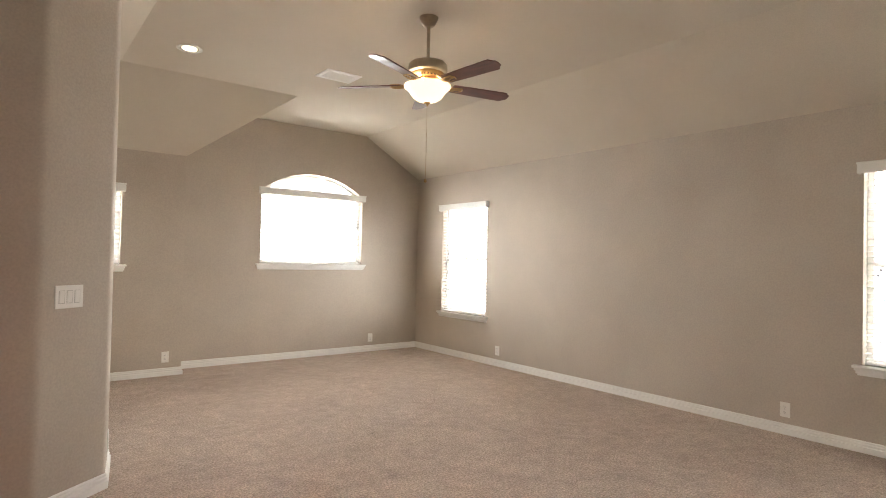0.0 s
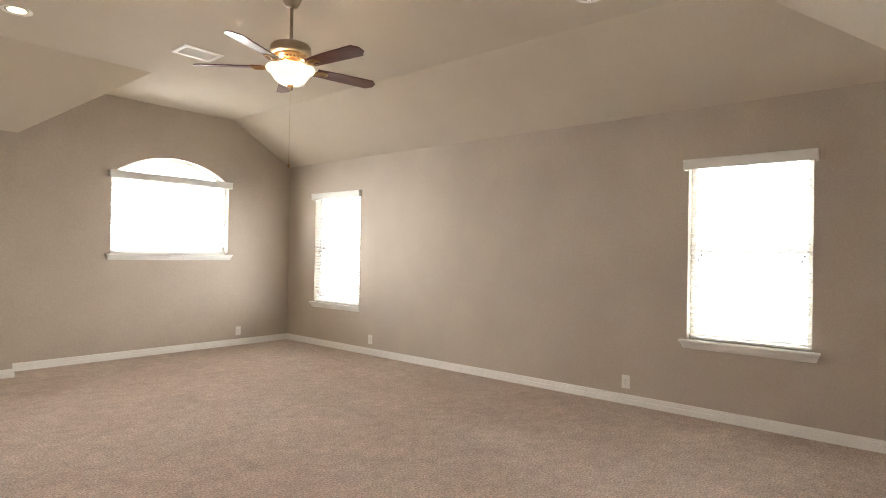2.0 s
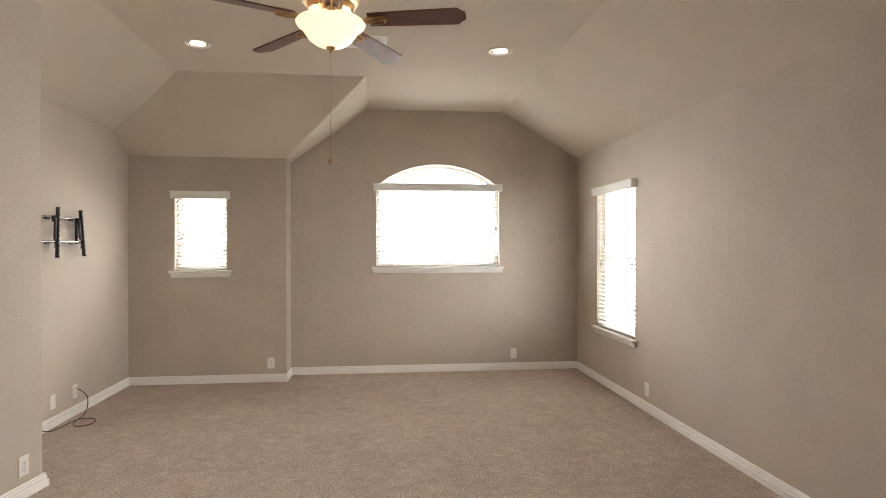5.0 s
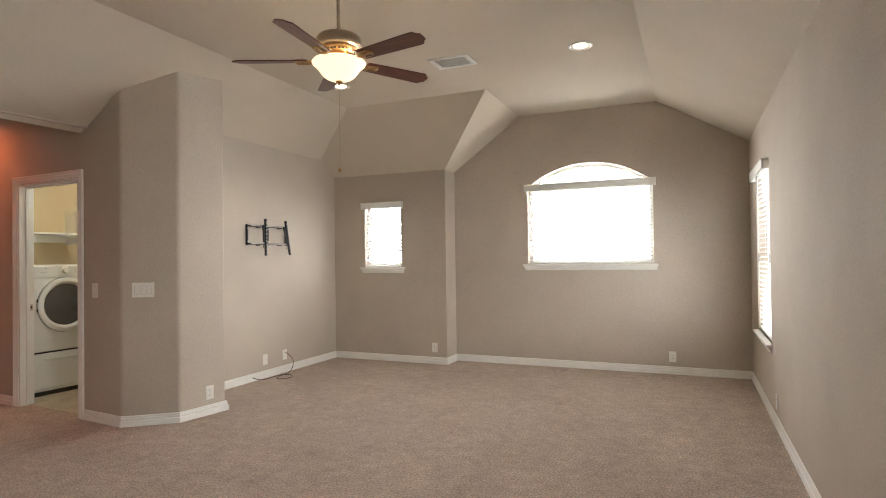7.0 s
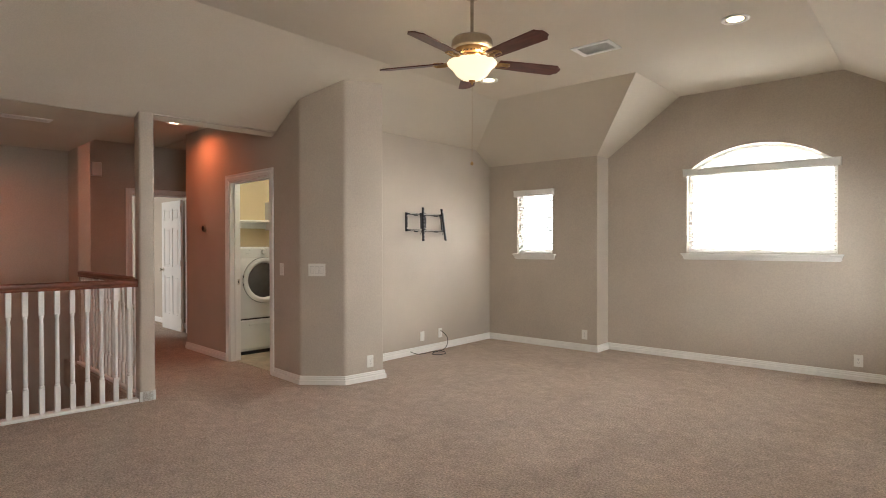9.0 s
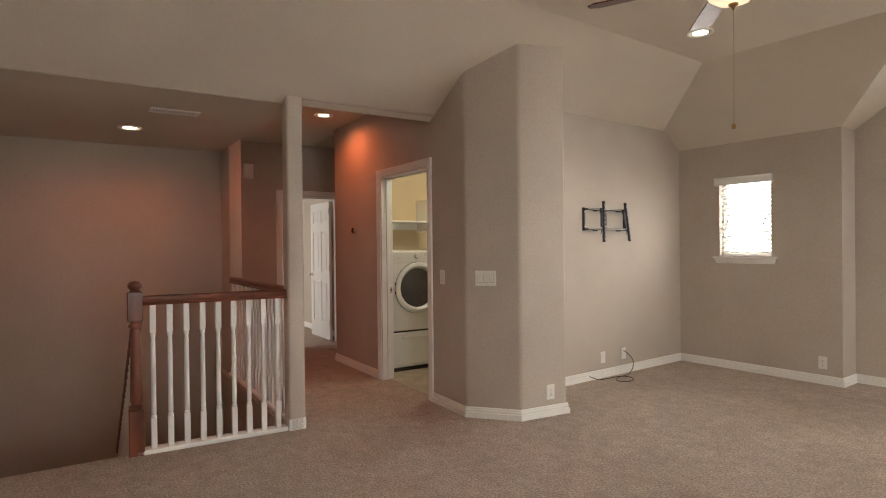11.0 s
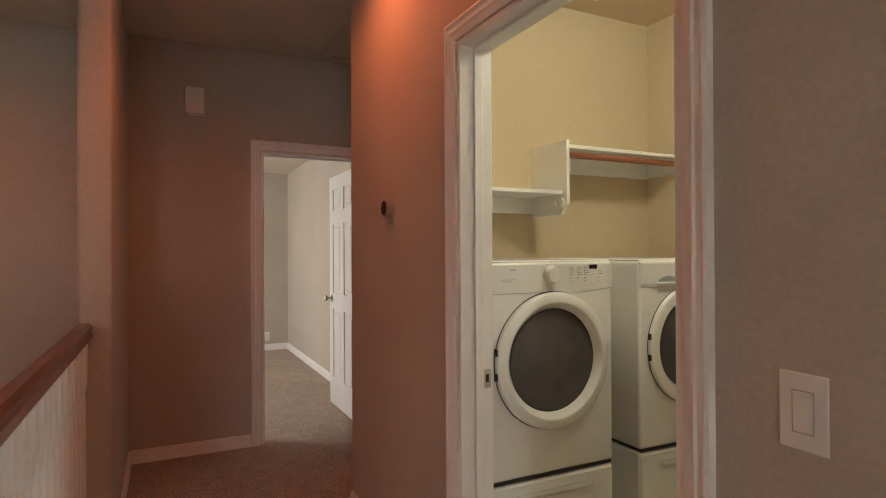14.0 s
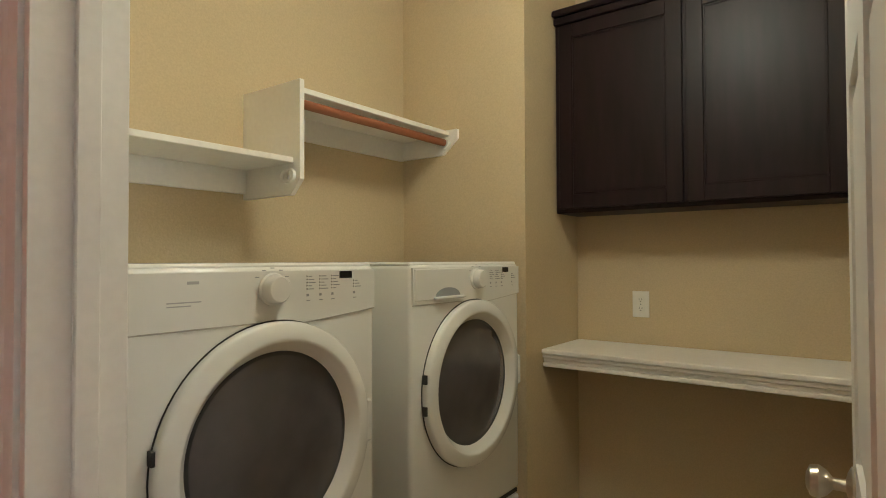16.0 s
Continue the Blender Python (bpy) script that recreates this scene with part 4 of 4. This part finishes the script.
# ---- laundry ----
def machine(x, y, kind, label):
    """A front loader on a drawer pedestal; front at x = 0 facing +x."""
    root = thing("washing_machine" if kind else "dryer", HM @ pose(x, y, 0.006), label, "washing machine" if kind else "dryer", "laundry machines")
    hw2 = 0.324
    part("cabinet", box(B(), -0.70, -hw2, 0.437, 0, hw2, 1.298, 0.016, 3), ENAMEL, root, smooth=True)
    part("lid", box(B(), -0.70, -hw2 + 0.004, 1.292, -0.01, hw2 - 0.004, 1.305, 0.005), ENAMEL, root)
    low = lambda f: 1.176 if f < 0.55 else 1.164 + 0.022 * ((f - 0.55) / 0.45) ** 1.2
    bm = B()
    a0, wd = -hw2 + 0.005, 2 * hw2 - 0.010
    pts = [(a0, 1.287)] + [(a0 + wd * k / 30, low(k / 30)) for k in range(31)] + [(hw2 - 0.005, 1.287)]
    fr, bk = [bm.verts.new((0.003, a, b)) for a, b in pts], [bm.verts.new((-0.004, a, b)) for a, b in pts]
    bm.faces.new(fr)
    for i in range(len(pts)):
        j = (i + 1) % len(pts)
        bm.faces.new((fr[i], fr[j], bk[j], bk[i]))
    panel = part("control_panel", bm, ENAMEL, root)
    part("seam", tube(B(), [(0.0012, a0 + wd * k / 30, low(k / 30) - 0.0018) for k in range(17)], 0.0016, 6), GAP, root)
    part("seam", tube(B(), [(0.0012, a0 + wd * k / 30, low(k / 30) - 0.0018) for k in range(17, 31)], 0.0016, 6), GAP, root)
    q = pose(0, 0.0, 0.898, 0, 90)
    rim = [(0.277, 0.002), (0.278, 0.018), (0.276, 0.024), (0.271, 0.028), (0.241, 0.034), (0.236, 0.034), (0.232, 0.031), (0.213, 0.006), (0.207, 0.001)]
    door = part("door_ring", lathe(B(), rim, 72, q), ENAMEL, root, "glossy white round door rim", smooth=True)
    part("door_glass", lathe(B(), [(0.209, 0.002), (0.19, 0.007), (0.15, 0.012), (0.10, 0.0155), (0.05, 0.0175), (0.0, 0.018)], 64, q), TINT, door, "smoked grey domed glass", smooth=True)
    # near-black ring paints the shade in the gap round the door rim
    part("door_gap_ring", lathe(B(), [(0.2795, 0.001), (0.2805, 0.003), (0.276, 0.004)], 72, q), SLOT, door, "dark ring painted for the shaded door gap", smooth=True)
    for z in (0.855, 0.950):
        part("hinge_cover", box(B(), 0.006, -0.2815, z - 0.014, 0.0225, -0.2735, z + 0.014, 0.001), SLOT, door)
    part("door_grip", box(B(), 0.016, 0.262, 0.845, 0.030, 0.286, 0.955, 0.006), ENAMEL, door)
    dy, sx = (0.022, 0.218) if kind else (-0.007, 0.214)
    part("dial", lathe(B(), [(0.037, 0.0), (0.037, 0.005), (0.033, 0.008), (0.031, 0.026), (0.027, 0.031), (0.0, 0.032)], 36, pose(0.003, dy, 1.247, 0, 90)), ENAMEL, panel, "white rotary dial", smooth=True)
    part("display", box(B(), 0.0030, sx - 0.021, 1.266, 0.0042, sx + 0.021, 1.284), SCREEN, panel)
    for c, y0 in enumerate((0.089, 0.128, 0.166, 0.240)):
        y0 = y0 + (dy + 0.007) * 0.75
        for r in range(5 if c < 3 else 3):
            z = 1.272 - 0.0075 * r - (0.014 if c == 3 else 0.0)
            part("marking", box(B(), 0.0030, y0, z, 0.0036, y0 + 0.003, z + 0.003), SLOT, panel)
            part("marking", box(B(), 0.0030, y0 + 0.006, z, 0.0036, y0 + 0.006 + 0.010 + 0.006 * ((r + c) % 3), z + 0.0022), PRINT, panel)
        part("marking", box(B(), 0.0030, y0, 1.226, 0.0036, y0 + 0.007, 1.232), PRINT, panel)
        part("marking", box(B(), 0.0030, y0, 1.215, 0.0036, y0 + 0.011, 1.2172), PRINT, panel)
    for k in range(5):
        t = radians(35 + 27.5 * k)
        part("marking", box(B(), 0.0030, dy - 0.048 * math.cos(t) - 0.005, 1.247 + 0.046 * math.sin(t), 0.0036, dy - 0.048 * math.cos(t) + 0.005, 1.249 + 0.046 * math.sin(t)), PRINT, panel)
    if kind:
        part("marking", box(B(), 0.0030, -0.135, 1.266, 0.0035, -0.065, 1.272), PRINT, panel)
        part("drawer_front", box(B(), 0.0005, -0.312, 1.187, 0.0062, -0.040, 1.284, 0.002), ENAMEL, panel)
        # the finger pull's recess is flat: its shade is painted as a grey half-ellipse
        bm = B()
        lathe(bm, [(0.0, 0.0), (0.066, 0.0), (0.066, 0.002)], 36, pose(0.0052, -0.145, 1.196, 0, 90) @ Matrix.Scale(0.42, 4, (1, 0, 0)))
        bmesh.ops.bisect_plane(bm, geom=bm.verts[:] + bm.edges[:] + bm.faces[:], plane_co=(0, 0, 1.196), plane_no=(0, 0, -1), clear_outer=True)
        part("pull_recess_shade", bm, PRINT, panel, "flat grey half-ellipse painted as the shaded finger pull recess")
        part("pull_lip", box(B(), 0.0055, -0.222, 1.187, 0.019, -0.068, 1.197, 0.003), ENAMEL, panel)
    else:
        part("marking", box(B(), 0.0030, -0.205, 1.264, 0.0035, -0.180, 1.270), INK, panel)
        for z, w in ((1.228, 0.070), (1.221, 0.048)):
            part("marking", box(B(), 0.0030, -0.245, z, 0.0035, -0.245 + w, z + 0.0024), INK, panel)
    ped = part("pedestal", box(B(), -0.69, -hw2 + 0.002, 0.045, -0.012, hw2 - 0.002, 0.425, 0.006), PEDESTAL, root, "white storage drawer pedestal")
    part("drawer", box(B(), -0.012, -hw2 + 0.006, 0.065, 0.002, hw2 - 0.006, 0.418, 0.008), PEDESTAL, ped)
    part("drawer_handle", box(B(), 0.001, -0.20, 0.350, 0.012, 0.20, 0.376, 0.009, 2), PEDESTAL, ped)
    part("shadow_gap", box(B(), -0.69, -hw2 + 0.01, 0.424, -0.006, hw2 - 0.01, 0.438), SLOT, root)
    part("toe_gap", box(B(), -0.68, -hw2 + 0.01, 0.0, -0.03, hw2 - 0.01, 0.046), SLOT, root)
    return root


machine(-0.665, 5.453, 0, "white front-loading dryer on a drawer pedestal")
machine(-0.690, 6.282, 1, "white front-loading washer with detergent drawer on pedestal")

BX, SH = -1.397, 0.30
root = thing("wall_shelf", HM @ pose(BX, 0, 0), "white stepped laundry shelf with a wooden hanging rod", "shelf")
part("lower_shelf", box(B(), 0.001, 5.046, 1.640, SH - 0.02, 5.866, 1.659, 0.002), TRIM, root)
part("lower_cleat", box(B(), 0.001, 5.046, 1.555, 0.019, 5.866, 1.640, 0.002), TRIM, root)
part("upper_shelf", box(B(), 0.001, 5.884, 1.878, SH - 0.01, 6.727, 1.897, 0.002), TRIM, root)
part("upper_cleat", box(B(), 0.001, 5.884, 1.79, 0.019, 6.727, 1.878, 0.002), TRIM, root)
bm = B()
prof = [(0.0, 1.535), (SH - 0.035, 1.535), (SH + 0.012, 1.585), (SH + 0.012, 1.915), (0.0, 1.915)]
a, b = [bm.verts.new((x, 5.866, z)) for x, z in prof], [bm.verts.new((x, 5.884, z)) for x, z in prof]
bm.faces.new(a), bm.faces.new(b[::-1])
for i in range(5):
    bm.faces.new((a[i], a[(i + 1) % 5], b[(i + 1) % 5], b[i]))
part("end_panel", bm, TRIM, root)
bm = B()
prof = [(0.0, 1.795), (SH - 0.05, 1.795), (SH + 0.03, 1.865), (SH + 0.03, 1.905), (0.0, 1.905)]
a, b = [bm.verts.new((x, 6.728, z)) for x, z in prof], [bm.verts.new((x, 6.746, z)) for x, z in prof]
bm.faces.new(a), bm.faces.new(b[::-1])
for i in range(5):
    bm.faces.new((a[i], a[(i + 1) % 5], b[(i + 1) % 5], b[i]))
part("wall_bracket", bm, TRIM, root)
rodm = material("stained_rod", (0.30, 0.10, 0.05), 0.45, grain=0.2, grain_size=40, stretch=(1, 0.1, 1))
part("hanging_rod", tube(B(), [(SH - 0.035, 5.885, 1.848), (SH - 0.035, 6.727, 1.848)], 0.0165, 18), rodm, root, "reddish stained wooden rod", smooth=True)
for y, r in ((6.727, 90), (5.884, -90)):
    part("rod_socket", lathe(B(), [(0.026, 0.0), (0.026, 0.012), (0.018, 0.013), (0.018, 0.003)], 20), TRIM, root, "", pose(SH - 0.035, y, 1.848, r), True)
for x in (SH - 0.03, SH - 0.055):
    part("rod_socket", lathe(B(), [(0.0, 0.0), (0.024, 0.0), (0.024, 0.012), (0.017, 0.013), (0.016, 0.004), (0.0, 0.004)], 20), TRIM, root, "", pose(x, 5.866, 1.598, 90), True)

root = thing("laundry_counter", HM @ pose(JX, JY, 0), "white painted folding counter with moulded front edge", "counter")
part("worktop", box(B(), 0.002, 0.131, 0.913, LX1 - JX - 0.002, LY - JY - 0.002, 0.935, 0.004), TRIM, root)
for y, z0, z1 in ((0.139, 0.895, 0.913), (0.149, 0.877, 0.895), (0.143, 0.858, 0.877)):
    part("edge_moulding", box(B(), 0.002, y, z0, LX1 - JX - 0.002, y + 0.04, z1, 0.004), TRIM, root)
part("cleat", box(B(), 0.002, LY - JY - 0.022, 0.845, LX1 - JX - 0.002, LY - JY - 0.002, 0.912), TRIM, root)

CX0, CX1, CY, CZ0, CZ1 = JX + 0.002, LX1 - 0.002, 7.03, 1.525, 2.41
root = thing("wall_cabinet", HM @ pose(0, 0, 0), "dark espresso two-door wall cabinet over the counter", "cabinet")
part("body", box(B(), CX0 + 0.004, CY, CZ0, CX1, LY - 0.002, CZ1, 0.003), ESPRESSO, root)
part("crown", box(B(), CX0 - 0.0, CY - 0.035, CZ1, CX1, LY - 0.002, CZ1 + 0.03, 0.006), ESPRESSO, root)
part("crown_step", box(B(), CX0 + 0.002, CY - 0.018, CZ1 - 0.035, CX1, CY, CZ1, 0.005), ESPRESSO, root)
for a, b in ((CX0 + 0.03, -0.180), (-0.164, 0.36)):
    bm = B()
    f = 0.062
    z0, z1 = CZ0 + 0.018, CZ1 - 0.045
    for q in ((a, z0, a + f, z1), (b - f, z0, b, z1), (a + f, z0, b - f, z0 + f), (a + f, z1 - f, b - f, z1)):
        box(bm, q[0], CY - 0.021, q[1], q[2], CY - 0.001, q[3], 0.002)
    d = part("cabinet_door", bm, ESPRESSO, root)
    bm = B()
    box(bm, a + f, CY - 0.012, z0 + f, b - f, CY - 0.002, z1 - f)
    part("door_panel", bm, ESPRESSO, d)
    for q in ((a + f, z0 + f, a + f + 0.008, z1 - f), (b - f - 0.008, z0 + f, b - f, z1 - f), (a + f + 0.008, z0 + f, b - f - 0.008, z0 + f + 0.008), (a + f + 0.008, z1 - f - 0.008, b - f - 0.008, z1 - f)):
        part("bead", box(B(), q[0], CY - 0.016, q[1], q[2], CY - 0.0121, q[3], 0.0015), ESPRESSO, d)

root = thing("ceiling_lamp", HM @ pose(-0.12, 5.82, 2.75), "lit white dome ceiling lamp in the laundry", "ceiling lamp")
part("lamp_base", lathe(B(), [(0.0, 0.0), (0.11, 0.0), (0.11, -0.02), (0.09, -0.028), (0.0, -0.028)], 32), NICKEL, root, smooth=True)
part("dome", lathe(B(), [(0.10, -0.028), (0.13, -0.04), (0.14, -0.055), (0.12, -0.085), (0.07, -0.105), (0.0, -0.112)], 36), GLOW, root, "glowing white glass dome", smooth=True)
vent("ceiling_vent", HM @ pose(-1.08, 6.10, 2.75), 0.30, 0.20, 8, "white louvred register in the laundry ceiling")
baseboard([(JX, JY + 0.002), (JX, LY), (LX1, LY)], HM)
